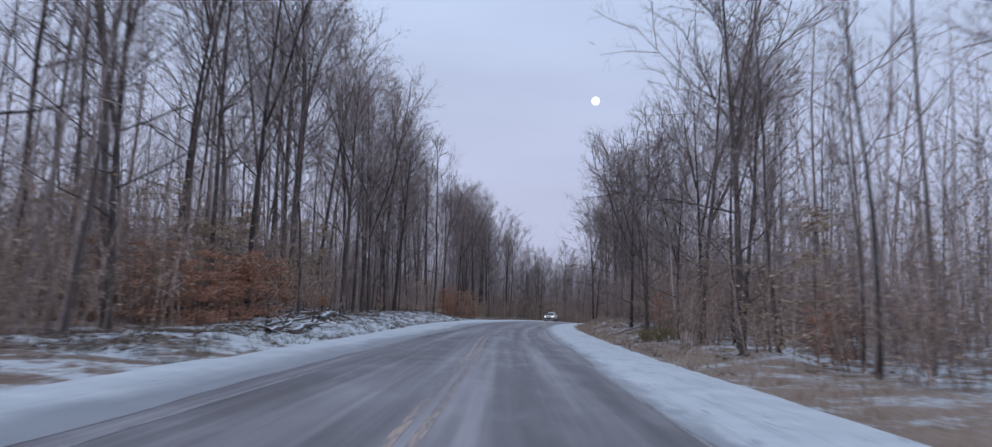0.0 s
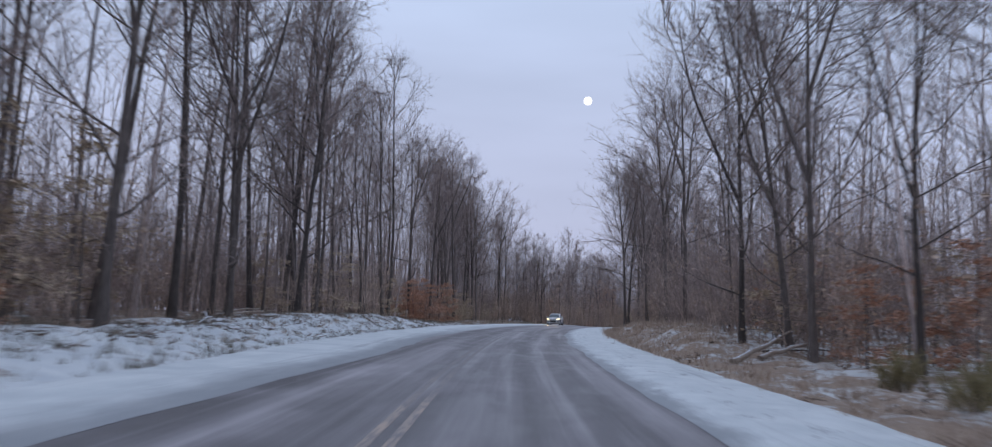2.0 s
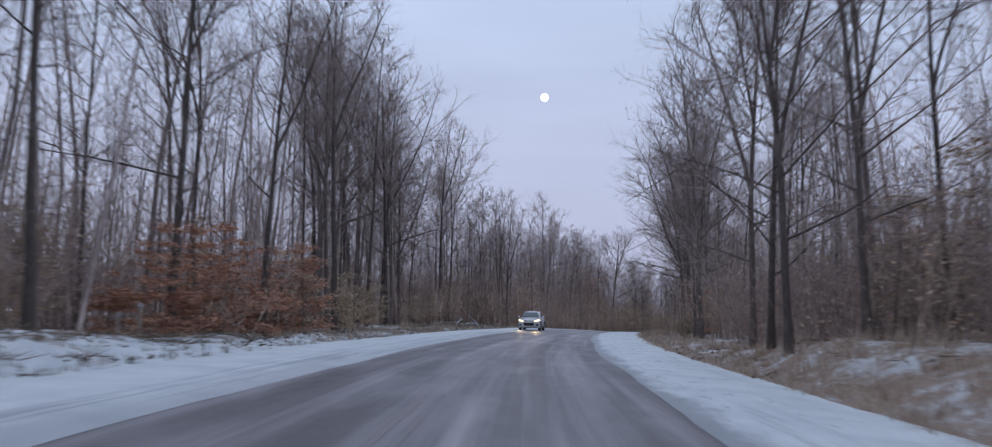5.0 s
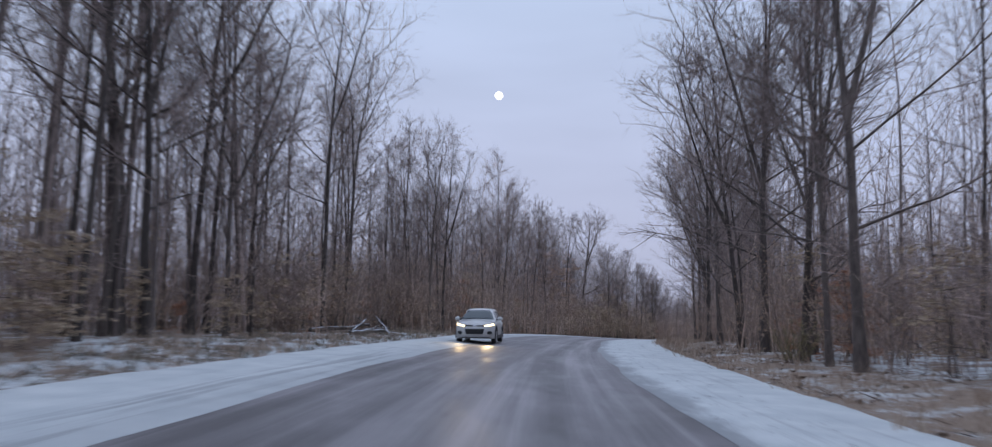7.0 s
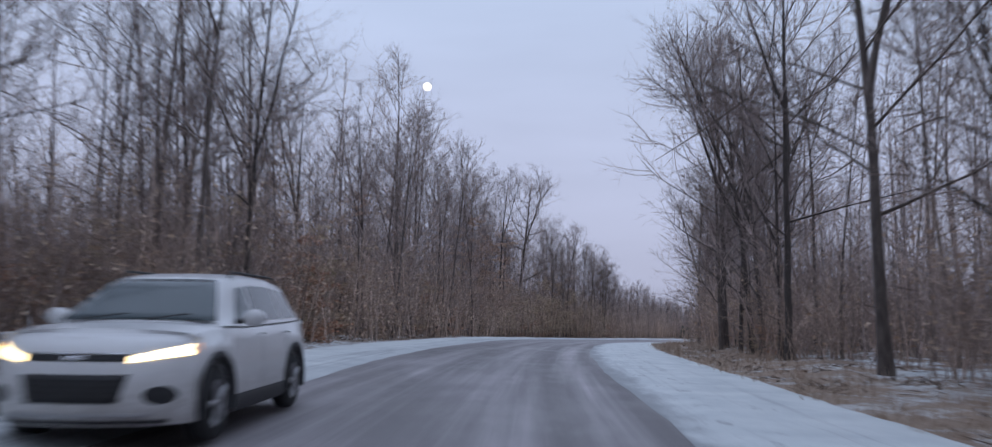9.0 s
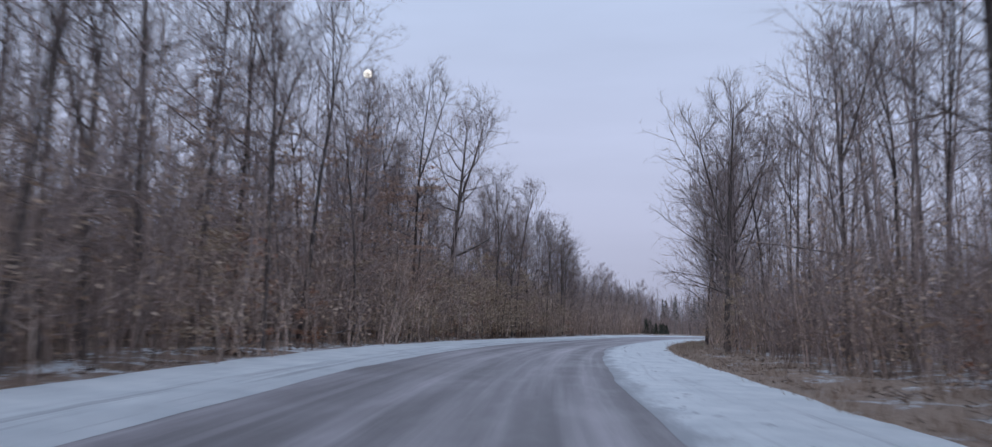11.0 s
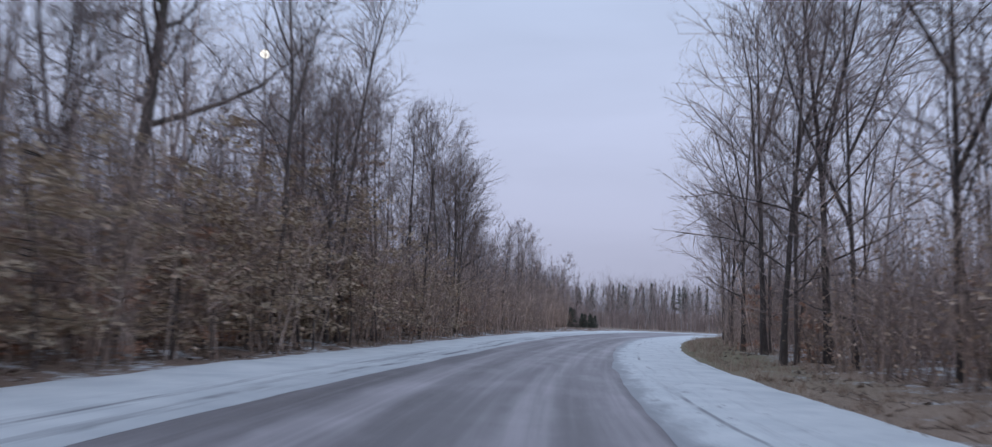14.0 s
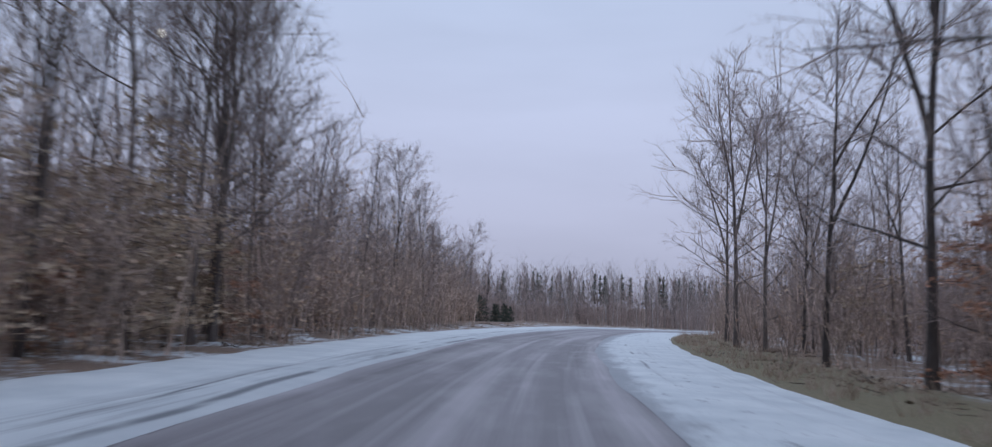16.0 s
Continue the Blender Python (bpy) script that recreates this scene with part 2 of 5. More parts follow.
def snowy_wood(name, dark, light, cover=0.35):
    m = Mat(name, 0.85)
    n = m.noise(m.coords("Object", (3, 3, 12)), 2.5, 5)
    col = m.ramp(n, (0.3, dark), (0.7, light))
    f = m.range(m.math("ADD", m.up(), m.math("MULTIPLY", m.noise(m.coords("Object"), 5, 3), 0.6)), 1.3 - cover, 1.5 - cover, 0, 1)
    return m.color(m.mix(f, col, (0.74, 0.78, 0.83))).bump(n, 0.6, 0.02).m


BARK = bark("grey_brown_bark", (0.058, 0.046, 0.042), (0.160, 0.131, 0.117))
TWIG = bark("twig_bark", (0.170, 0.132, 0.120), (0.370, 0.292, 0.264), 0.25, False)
# paler than BARK: haze over the deeper woods is put into this colour
HAZED_BARK = bark("hazed_far_bark", (0.200, 0.160, 0.148), (0.450, 0.365, 0.335), 0.45, False, True)
BRUSH = bark("brush_bark", (0.280, 0.208, 0.170), (0.54, 0.41, 0.338), 0.5, False, True)
PALE_BARK = bark("pale_birch_bark", (0.26, 0.24, 0.22), (0.55, 0.53, 0.50), 0.15, False)
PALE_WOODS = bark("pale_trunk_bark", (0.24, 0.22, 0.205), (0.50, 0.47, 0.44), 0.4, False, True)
COPPER = leaf_mat("copper_beech_leaf", (0.46, 0.218, 0.132), (0.57, 0.300, 0.188), (0.60, 0.375, 0.255))
RUST = leaf_mat("rust_beech_leaf", (0.42, 0.25, 0.175), (0.53, 0.34, 0.24), (0.58, 0.42, 0.31))
TAN_LEAF = leaf_mat("tan_dry_leaf", (0.46, 0.335, 0.225), (0.60, 0.46, 0.32), (0.50, 0.40, 0.285))
OLIVE = leaf_mat("olive_leaf", (0.30, 0.26, 0.09), (0.40, 0.34, 0.13), (0.46, 0.38, 0.18))
NEEDLE = leaf_mat("dark_pine_needle", (0.060, 0.076, 0.058), (0.085, 0.103, 0.075), (0.115, 0.130, 0.10))
GRASS = leaf_mat("dry_grass", (0.38, 0.272, 0.20), (0.54, 0.41, 0.315), (0.61, 0.49, 0.39))
WEED = leaf_mat("dark_weed_stalk", (0.10, 0.085, 0.06), (0.17, 0.145, 0.10), (0.25, 0.215, 0.16))
SNOW = snow_mat("shoulder_snow", 0.6)
ROAD = road_mat()
GROUND = ground_mat()
YELLOW = line_mat("worn_yellow_paint", (0.54, 0.41, 0.315))
WHITE = line_mat("worn_white_paint", (0.40, 0.395, 0.39))
LOG = snowy_wood("snowy_log_bark", (0.05, 0.04, 0.035), (0.16, 0.13, 0.11), 0.35)
PALE_LOG = snowy_wood("weathered_bare_wood", (0.26, 0.20, 0.16), (0.48, 0.40, 0.33), 0.2)

# ---------------------------------------------------------------- the line of the road
HEADING = [(-250, 0), (0, 0), (30, 0), (60, -2.3), (90, -6.1), (120, -11.2), (150, -16.2), (180, -22.1), (205, -26.8), (226, -31.6), (300, -47), (380, -62), (900, -62)]
HEIGHT = [(-250, -1.5), (-60, -0.6), (0, 0), (30, 0.31), (60, 0.66), (90, 0.99), (120, 1.19), (150, 1.18), (180, 0.70), (205, 0.0), (226, -0.60), (260, -1.40), (300, -2.6), (420, -7.6), (520, -10.5), (900, -11)]
ST = np.arange(-250.0, 900.5, 1.0)
_h = np.radians(np.interp(ST, *zip(*HEADING)))
_x, _y = np.cumsum(-np.sin(_h)), np.cumsum(np.cos(_h))
_x, _y = _x - np.interp(0, ST, _x), _y - np.interp(0, ST, _y)
_z = np.interp(ST, *zip(*HEIGHT))
_z = np.convolve(np.pad(_z, 8, "edge"), np.ones(17) / 17, "valid")
SLOPE = 0.033
# offsets of the snow's edges along the road: inner and outer, on either side
BARE_L = [(-60, -3.9), (20, -4.0), (35, -3.8), (50, -3.4), (64, -3.9), (90, -3.8), (110, -3.65), (131, -3.65), (172, -4.4), (195, -4.35), (224, -3.7), (300, -3.9)]
SNOW_L = [(-60, -5.85), (30, -5.8), (46, -6.2), (56, -6.6), (70, -7.0), (90, -6.9), (110, -6.55), (128, -6.35), (138, -6.55), (160, -7.0), (187, -7.5), (208, -7.25), (228, -6.85), (300, -6.85)]
BARE_R = [(-60, 2.0), (16, 2.05), (29, 2.4), (75, 2.3), (110, 2.2), (131, 1.75), (149, 1.7), (187, 1.4), (205, 1.3), (230, 1.2), (257, 1.0), (300, 1.0)]
SNOW_R = [(-60, 4.75), (28, 4.75), (41, 5.0), (75, 5.1), (150, 5.0), (205, 4.9), (235, 4.4), (300, 4.4)]


def edge(s, rows):
    return np.interp(s, *zip(*rows))


def plan(s, lat):
    """World x and y of a place s metres along the driving line and lat metres to its right."""
    h = np.interp(s, ST, _h)
    return np.interp(s, ST, _x) + np.cos(h) * lat, np.interp(s, ST, _y) + np.sin(h) * lat


def smooth(v, a, b):
    u = np.clip((v - a) / (b - a), 0, 1)
    return u * u * (3 - 2 * u)


def bank(s):
    return 0.12 + 0.36 * smooth(s, 18, 42) * (1 - smooth(s, 84, 100)) + 0.16 * smooth(s, 52, 59) * (1 - smooth(s, 76, 84)) + 0.10 * smooth(s, 58, 66) * (1 - smooth(s, 72, 79))


def verge(s):
    return 0.10 + 0.72 * smooth(s, 54, 64) * (1 - smooth(s, 88, 104))


def waves(s, lat, k):
    return np.sin(s * 0.31 * k + 1.7 * np.sin(lat * 0.23 * k)) * np.cos(lat * 0.37 * k + 0.9 * np.sin(s * 0.17 * k))


LUMPS = np.random.default_rng(3).uniform(-1, 1, (256, 256))


def lumps(s, lat, size):
    """Smooth random heights with lumps of about that size."""
    a, b = np.asarray(s, float) / size, np.asarray(lat, float) / size
    i, j = np.floor(a).astype(int), np.floor(b).astype(int)
    u, v = a - i, b - j
    u, v = u * u * (3 - 2 * u), v * v * (3 - 2 * v)
    g = lambda k, m: LUMPS[k % 256, m % 256]
    return (g(i, j) * (1 - u) + g(i + 1, j) * u) * (1 - v) + (g(i, j + 1) * (1 - u) + g(i + 1, j + 1) * u) * v


def land(s, lat):
    """Height of the ground."""
    s, lat = np.asarray(s, float), np.asarray(lat, float)
    z = np.interp(s, ST, _z) - SLOPE * np.clip(lat, -8, 6)
    off = np.clip(np.maximum(edge(s, SNOW_L) - lat, lat - edge(s, SNOW_R)), 0, None)
    z = z + np.where(lat < 0, bank(s), verge(s)) * smooth(off, 0.2, 2.6)
    z = z + (0.10 * waves(s, lat, 1) + 0.07 * waves(s + 40, lat - 13, 2.7) + 0.035 * waves(s - 9, lat + 5, 6.3)) * smooth(off, 0.5, 4)
    # clods and drifts on the banks
    rough = 0.35 + 0.65 * smooth(s, 18, 30) * (1 - smooth(s, 95, 115))
    z = z + rough * (0.11 * lumps(s, lat, 1.7) + 0.10 * lumps(s + 31, lat, 0.8) + 0.05 * lumps(s, lat + 17, 0.42)) * smooth(off, 0.1, 0.9) * (1 - smooth(off, 6, 9))
    return z + 0.012 * np.clip(off - 4, 0, 40)


# ---------------------------------------------------------------- mesh helpers


def mesh_of(name, verts, faces, mat, smooth_shade=False):
    me = bpy.data.meshes.new(name)
    me.from_pydata(verts, [], faces)
    me.materials.append(mat)
    if smooth_shade:
        me.shade_smooth()
    return me


def part(name, me, parent=None, label=""):
    """Links a mesh (or a bmesh with its material in me.1) as one object under a thing."""
    ob = new(name, me)
    if parent is not None:
        ob.parent = parent
    if label:
        ob["label"] = label
    return ob


def strip(name, s_list, lat_list, height, mat, shift=None, kind="structure"):
    """A sheet over the plan, with its stations and offsets in metres as UV."""
    s_list, lat_list = np.asarray(s_list, float), np.asarray(lat_list, float)
    S, L = np.meshgrid(s_list, lat_list, indexing="ij")
    if shift is not None:
        L = shift(S, L)
    X, Y = plan(S, L)
    Z = height(S, L)
    n, k = S.shape
    verts = np.stack([X, Y, Z], -1).reshape(-1, 3)
    a = (np.arange(n - 1)[:, None] * k + np.arange(k - 1)[None]).ravel()
    faces = np.stack([a, a + 1, a + k + 1, a + k], -1)
    me = mesh_of(name, verts.tolist(), faces.tolist(), mat, True)
    uv = me.uv_layers.new(name="plan")
    co = np.stack([L.ravel(), S.ravel()], -1)[faces.ravel()]
    uv.data.foreach_set("uv", co.ravel().astype(np.float32))
    return tagged(new(name, me), kind=kind)


# ---------------------------------------------------------------- ground, road, shoulders
S_FINE = np.r_[np.arange(-250, -30, 15), np.arange(-30, 14, 0.8), np.arange(14, 108, 0.3), np.arange(108, 260, 0.8), np.arange(260, 460, 3), np.arange(460, 901, 20)]
LATS = np.r_[-1500, -600, -250, -120, np.arange(-70, -22, 4), np.arange(-22, -12, 0.7), np.arange(-12, -5.4, 0.25), -5, 3, 3.8, np.arange(4.1, 10, 0.28), np.arange(10, 20, 0.7), np.arange(20, 60, 4), 110, 240]
ground = strip("ground", S_FINE, LATS, lambda s, l: land(s, l) - np.where((l > edge(s, SNOW_L) + 0.15) & (l < edge(s, SNOW_R) - 0.2), 0.12, 0.0), GROUND)
tagged(ground, "forest floor of brown leaf litter under patchy snow", "ground")


def crown_height(s, l):
    return np.interp(s, ST, _z) - SLOPE * np.clip(l, -8, 6)


S_ROAD = np.r_[np.arange(-60, 260, 1.0), np.arange(260, 460, 3), np.arange(460, 901, 20)]
road = strip("road", S_ROAD, np.arange(-4.9, 2.91, 0.39), crown_height, ROAD)
tagged(road, "grey asphalt road dusted with wind-blown snow", "road")

wob_rng = np.random.default_rng(5)
WOB = np.convolve(wob_rng.normal(0, 1, 1400), np.ones(5) / 5, "same")
WOB2 = np.convolve(wob_rng.normal(0, 1, 1400), np.ones(19) / 19, "same")


def shoulder(name, side, inner, outer, label):
    """Snow on one side: a thin ragged inner edge, a soft crown, and an outer edge that sinks into the verge."""
    steps = np.r_[0, 0.04, 0.09, np.linspace(0.16, 1.0, 11), 1.12]

    def shift(s, u):
        j = np.interp(s, np.arange(-250, 450), WOB[:700]) * 0.10 + np.interp(s, np.arange(-250, 450), WOB2[:700]) * 0.22
        k = np.interp(s * 1.7, np.arange(-450, 950), np.r_[WOB]) * 0.09
        a, b = edge(s, inner), edge(s, outer)
        return a + (b - a) * u + j * (1 - smooth(u, 0, 0.5)) + k * smooth(u, 0.6, 1.0)

    def height(s, l):
        a, b = edge(s, inner), edge(s, outer)
        d, wide = np.clip(np.abs(l - a) - 0.06, 0, None), np.abs(b - a)
        lift = 0.004 + 0.05 * smooth(d, 0.0, 0.9) + 0.015 * waves(s, l, 3.1) * smooth(d, 0.3, 1.5) + 0.012 * lumps(s, l, 0.5) * smooth(d, 0.5, 1.5)
        return crown_height(s, l) + lift - 0.16 * smooth(d, wide - 0.12, wide * 1.12 - 0.05)

    ob = strip(name, np.r_[np.arange(-60, 260, 0.6), np.arange(260, 460, 3)], steps, height, SNOW, shift)
    # the material counts its streaks from the inner edge
    uv = ob.data.uv_layers[0].data
    co = np.empty(len(uv) * 2, np.float32)
    uv.foreach_get("uv", co)
    co = co.reshape(-1, 2)
    co[:, 0] += (-4.05 if side < 0 else 1.95) - edge(co[:, 1], inner)
    uv.foreach_set("uv", co.ravel())
    return tagged(ob, label, "snow")


shoulder("snow_shoulder_1", -1, BARE_L, SNOW_L, "white snow shoulder with grey slush streaks beside the road")
shoulder("snow_shoulder_2", 1, BARE_R, SNOW_R, "white snow shoulder rutted by tyre tracks beside the road")

for i, lat in enumerate((-0.115, 0.115)):
    tagged(strip("road_marking_%d" % (i + 1), np.arange(-40, 84, 1.0), (lat - 0.055, lat + 0.055), lambda s, l: crown_height(s, l) + 0.004, YELLOW,
                 lambda s, l: l + np.interp(s, (0, 22, 33, 46, 60, 84), (-0.96, -0.97, -1.09, -1.2, -1.2, -1.2))),
           "worn yellow centre line half covered by snow", "road marking")
for i, (lat, s0, s1) in enumerate(((-3.5, -30, 34), (2.12, -30, 32))):
    tagged(strip("road_marking_%d" % (i + 3), np.arange(s0, s1, 1.0), (lat - 0.05, lat + 0.05), lambda s, l: crown_height(s, l) + 0.0045, WHITE),
           "worn white edge line under blown snow", "road marking")

# ---------------------------------------------------------------- trees


class Geo:
    """Vertices and faces gathered from many small tubes."""

    def __init__(self):
        self.v, self.f, self.n = [], [], 0

    def add(self, v, f):
        self.v.append(np.asarray(v, float))
        self.f.extend([tuple(i + self.n for i in q) for q in f])
        self.n += len(v)

    def verts(self):
        return np.concatenate(self.v) if self.v else np.zeros((0, 3))

    def tube(self, pts, rad, k=4, flare=0.0):
        pts = np.asarray(pts, float)
        n = len(pts)
        d = np.gradient(pts, axis=0)
        d /= np.linalg.norm(d, axis=1)[:, None] + 1e-9
        ref = np.array([1.0, 0.1, 0.05]) if abs(d[0][0]) < 0.8 else np.array([0.05, 1.0, 0.1])
        a = np.cross(d, ref)
        a /= np.linalg.norm(a, axis=1)[:, None] + 1e-9
        b = np.cross(d, a)
        th = np.arange(k) * 2 * np.pi / k
        ring = pts[:, None] + np.asarray(rad)[:, None, None] * (np.cos(th)[None, :, None] * a[:, None] + np.sin(th)[None, :, None] * b[:, None])
        if flare:
            ring[0, :, :] += (ring[0] - pts[0]) * (flare * (0.5 + np.abs(np.sin(th * 1.5 + 0.7))))[:, None]
        f = []
        for i in range(n - 1):
            for j in range(k):
                j2 = (j + 1) % k
                f.append((i * k + j, i * k + j2, (i + 1) * k + j2, (i + 1) * k + j))
        self.add(ring.reshape(-1, 3), f)

    def spike(self, p, q, r):
        """A three-sided twig from p to its tip q."""
        d = q - p
        a = np.cross(d, (0.3, 0.9, 0.31))
        a *= r / (np.linalg.norm(a) + 1e-9)
        b = np.cross(d, a)
        b *= r / (np.linalg.norm(b) + 1e-9)
        self.add([p + a, p - 0.5 * a + 0.87 * b, p - 0.5 * a - 0.87 * b, q], [(0, 1, 3), (1, 2, 3), (2, 0, 3)])

    def sliver(self, p, q, r):
        """The finest twig, a single splinter."""
        d = q - p
        a = np.cross(d, (0.31, 0.87, 0.37) if self.n % 2 else (0.9, -0.2, 0.4))
        a *= r / (np.linalg.norm(a) + 1e-9)
        self.add([p + a, p - a, q], [(0, 1, 2)])

    def mesh(self, name, mat, soft=True):
        return mesh_of(name, self.verts().tolist(), self.f, mat, soft)


def grow(rng, p, d, length, n, wob, rise):
    """A wandering line of n steps that bends upwards by rise."""
    pts, p, d = [np.array(p, float)], np.array(p, float), np.array(d, float)
    for _ in range(n):
        d = d + rng.normal(0, wob, 3)
        d[2] += rise
        d /= np.linalg.norm(d)
        p = p + d * length / n
        pts.append(p.copy())
    return np.array(pts)


def at(pts, u):
    i = min(int(u * (len(pts) - 1)), len(pts) - 2)
    w = u * (len(pts) - 1) - i
    return pts[i] * (1 - w) + pts[i + 1] * w, pts[i + 1] - pts[i]


def sideways(rng, d, spread):
    """A direction that leaves d by about spread radians."""
    d = d / np.linalg.norm(d)
    a = np.cross(d, rng.normal(0, 1, 3))
    a /= np.linalg.norm(a) + 1e-9
    return d * math.cos(spread) + a * math.sin(spread)


def twigs(rng, crown, pts, count, size, r=0.0058, spread=0.95, forks=3, fine=False):
    """Twigs along a branch, each with finer ones on it."""
    for _ in range(count):
        p, d = at(pts, rng.uniform(0.2, 1.0))
        t = sideways(rng, d, rng.uniform(0.35, spread + 0.3)) + np.array([0, 0, 0.14])
        t /= np.linalg.norm(t)
        ln = size * rng.uniform(0.5, 1.25)
        (crown.sliver if fine else crown.spike)(p, p + t * ln, r)
        for _ in range(forks):
            q = p + t * ln * rng.uniform(0.2, 0.75)
            w = sideways(rng, t, rng.uniform(0.35, 0.8)) + np.array([0, 0, 0.08])
            crown.sliver(q, q + w * ln * rng.uniform(0.45, 0.85), r * 0.8)


def limb(rng, wood, crown, p, d, length, r, subs, tw, rise=0.10, sub_scale=0.62, k=4):
    pts = grow(rng, p, d, length, 5, 0.13, rise)
    wood.tube(pts, np.linspace(r, max(0.012, r * 0.2), 6), k)
    for i in range(subs):
        u = 0.18 + 0.8 * (i + rng.uniform(0, 1)) / subs
        q, dd = at(pts, min(u, 0.99))
        sub = grow(rng, q, sideways(rng, dd, rng.uniform(0.5, 0.95)), length * sub_scale * (1.15 - 0.6 * u) * rng.uniform(0.6, 1.2), 2, 0.16, rise)
        crown.tube(sub, (0.021, 0.014, 0.007), 3)
        twigs(rng, crown, sub, tw + 1, 0.65 + 0.08 * length, fine=True)
    twigs(rng, crown, pts[1:], tw + 3, 0.6 + 0.07 * length, fine=True)


def forest_tree(seed, height, r, clear=0.36, limbs=17, subs=6, tw=5, reach=0.215, fork=(), lean=0.02, low=5, droop=0.0, heavy=0.38):
    """A bare hardwood: trunk with its limbs in one mesh, the lace of twigs in another."""
    rng = np.random.default_rng(seed)
    wood, crown = Geo(), Geo()
    n = 11
    d0 = np.array([rng.normal(0, lean), rng.normal(0, lean), 1.0])
    top = height
    pts = grow(rng, (0, 0, -0.25), d0, top, n, 0.026, 0.03)
    u = np.linspace(0, 1, n + 1)
    rad = r * 0.9 * (1 - u) ** 0.95 + 0.014
    wood.tube(pts, rad, 8, 0.35)
    leaders = [(pts, rad, clear)]
    for k, fk in enumerate(fork):
        q, dd = at(pts, fk)
        fp = grow(rng, q, sideways(rng, dd, rng.uniform(0.32, 0.5)), top * (1 - fk) * rng.uniform(0.8, 1.0), 7, 0.06, 0.07)
        fr = np.interp(fk, u, rad) * 0.78 * (1 - np.linspace(0, 1, 8)) ** 0.85 + 0.015
        wood.tube(fp, fr, 6)
        leaders.append((fp, fr, 0.15))
    az = rng.uniform(0, 6.28)
    for lp, lr, cl in leaders:
        count = limbs if lp is pts else max(4, limbs // 2)
        for i in range(count):
            w = cl + (0.97 - cl) * ((i + rng.uniform(0, 0.9)) / count)
            az += 2.4 + rng.normal(0, 0.35)
            q, dd = at(lp, w)
            tilt = (1.12 - 0.62 * (w - cl) / (1 - cl)) * rng.uniform(0.8, 1.15) + droop
            d = np.array([math.cos(az) * math.sin(tilt), math.sin(az) * math.sin(tilt), math.cos(tilt)])
            f = (w - cl) / (1 - cl)
            length = height * reach * (0.72 + 0.45 * math.sin(math.pi * min(1, f * 1.1 + 0.1)) - 0.28 * f) * rng.uniform(0.6, 1.25)
            rb = max(0.016, np.interp(w, np.linspace(0, 1, len(lr)), lr) * heavy)
            limb(rng, wood, crown, q, d, length, rb, subs, tw, 0.10 - droop * 0.12)
        twigs(rng, crown, lp[-5:], tw * 3, 1.1, 0.007, fine=True)
    for i in range(low):
        q, dd = at(pts, rng.uniform(0.10, clear))
        a = rng.uniform(0, 6.28)
        b = grow(rng, q, (math.cos(a), math.sin(a), rng.uniform(-0.1, 0.5)), rng.uniform(0.5, 2.2), 3, 0.15, 0.03)
        crown.tube(b, (0.018, 0.014, 0.010, 0.005), 3)
        twigs(rng, crown, b, 4, 0.5)
    return wood, crown


def tree_thing(name, wood, crown, bark_mat, twig_mat, label, category="tree"):
    ob = new(name)
    tagged(ob, label, category)
    part("trunk", wood.mesh("trunk", bark_mat), ob)
    part("crown", crown.mesh("crown", twig_mat, False), ob)
    return ob


def place(s, lat, turn=0.0, size=1.0, sink=0.0, lean=(0, 0)):
    x, y = plan(s, lat)
    return pose(float(x), float(y), float(land(s, lat)) - sink, lean[0], lean[1], turn) @ Matrix.Diagonal((size, size, size, 1))


def far_away(ob):
    """Takes a pattern thing out of the scene again, once its copies stand."""
    for o in (*ob.children_recursive, ob):
        bpy.data.objects.remove(o)


TALL = "tall bare hardwood tree with grey-brown bark among the woods"
EDGE = "bare roadside tree with low spreading limbs and fine twigs"
POLE = "slender bare young tree with thin upright branches"

TALL_H, EDGE_H, POLE_H = (20, 21.5, 18, 19, 22, 17, 20.5), (14, 16, 12), (13, 15, 10.5)
tall_kinds = [tree_thing("tree", *forest_tree(10 + i, h, r, clear=c, fork=f, limbs=lb), BARK, TWIG, TALL)
              for i, (h, (r, c, f, lb)) in enumerate(zip(TALL_H, [(0.145, 0.36, (0.68,), 17), (0.18, 0.38, (0.52, 0.7), 13), (0.115, 0.34, (), 17), (0.15, 0.36, (0.6,), 15), (0.165, 0.40, (0.66,), 16), (0.10, 0.33, (), 16), (0.16, 0.30, (0.45,), 14)]))]
edge_kinds = [tree_thing("tree", *forest_tree(40 + i, h, r, clear=c, limbs=lb, reach=rc, subs=6, tw=5, low=2, droop=0.08, fork=(0.40, 0.58)), BARK, TWIG, EDGE)
              for i, (h, (r, c, lb, rc)) in enumerate(zip(EDGE_H, [(0.13, 0.16, 15, 0.27), (0.15, 0.20, 16, 0.26), (0.10, 0.14, 14, 0.29)]))]
pole_kinds = [tree_thing("tree", *forest_tree(60 + i, h, r, clear=0.35, limbs=12, subs=5, tw=4, reach=0.15, low=5, lean=0.035), BARK, TWIG, POLE)
              for i, (h, r) in enumerate(zip(POLE_H, (0.075, 0.09, 0.06)))]

lay = np.random.default_rng(21)


def left_edge(s):
    """Offset of the first trunks on the outer side of the bend."""
    return -10.4 - 1.9 * smooth(s, 122, 128) * (1 - smooth(s, 142, 147)) + 1.9 * smooth(s, 143, 152) - 0.20 * np.clip(s - 262, 0, 60)


def right_edge(s):
    return 8.5 - 0.3 * smooth(s, 150, 180) - 0.4 * smooth(s, 232, 255)


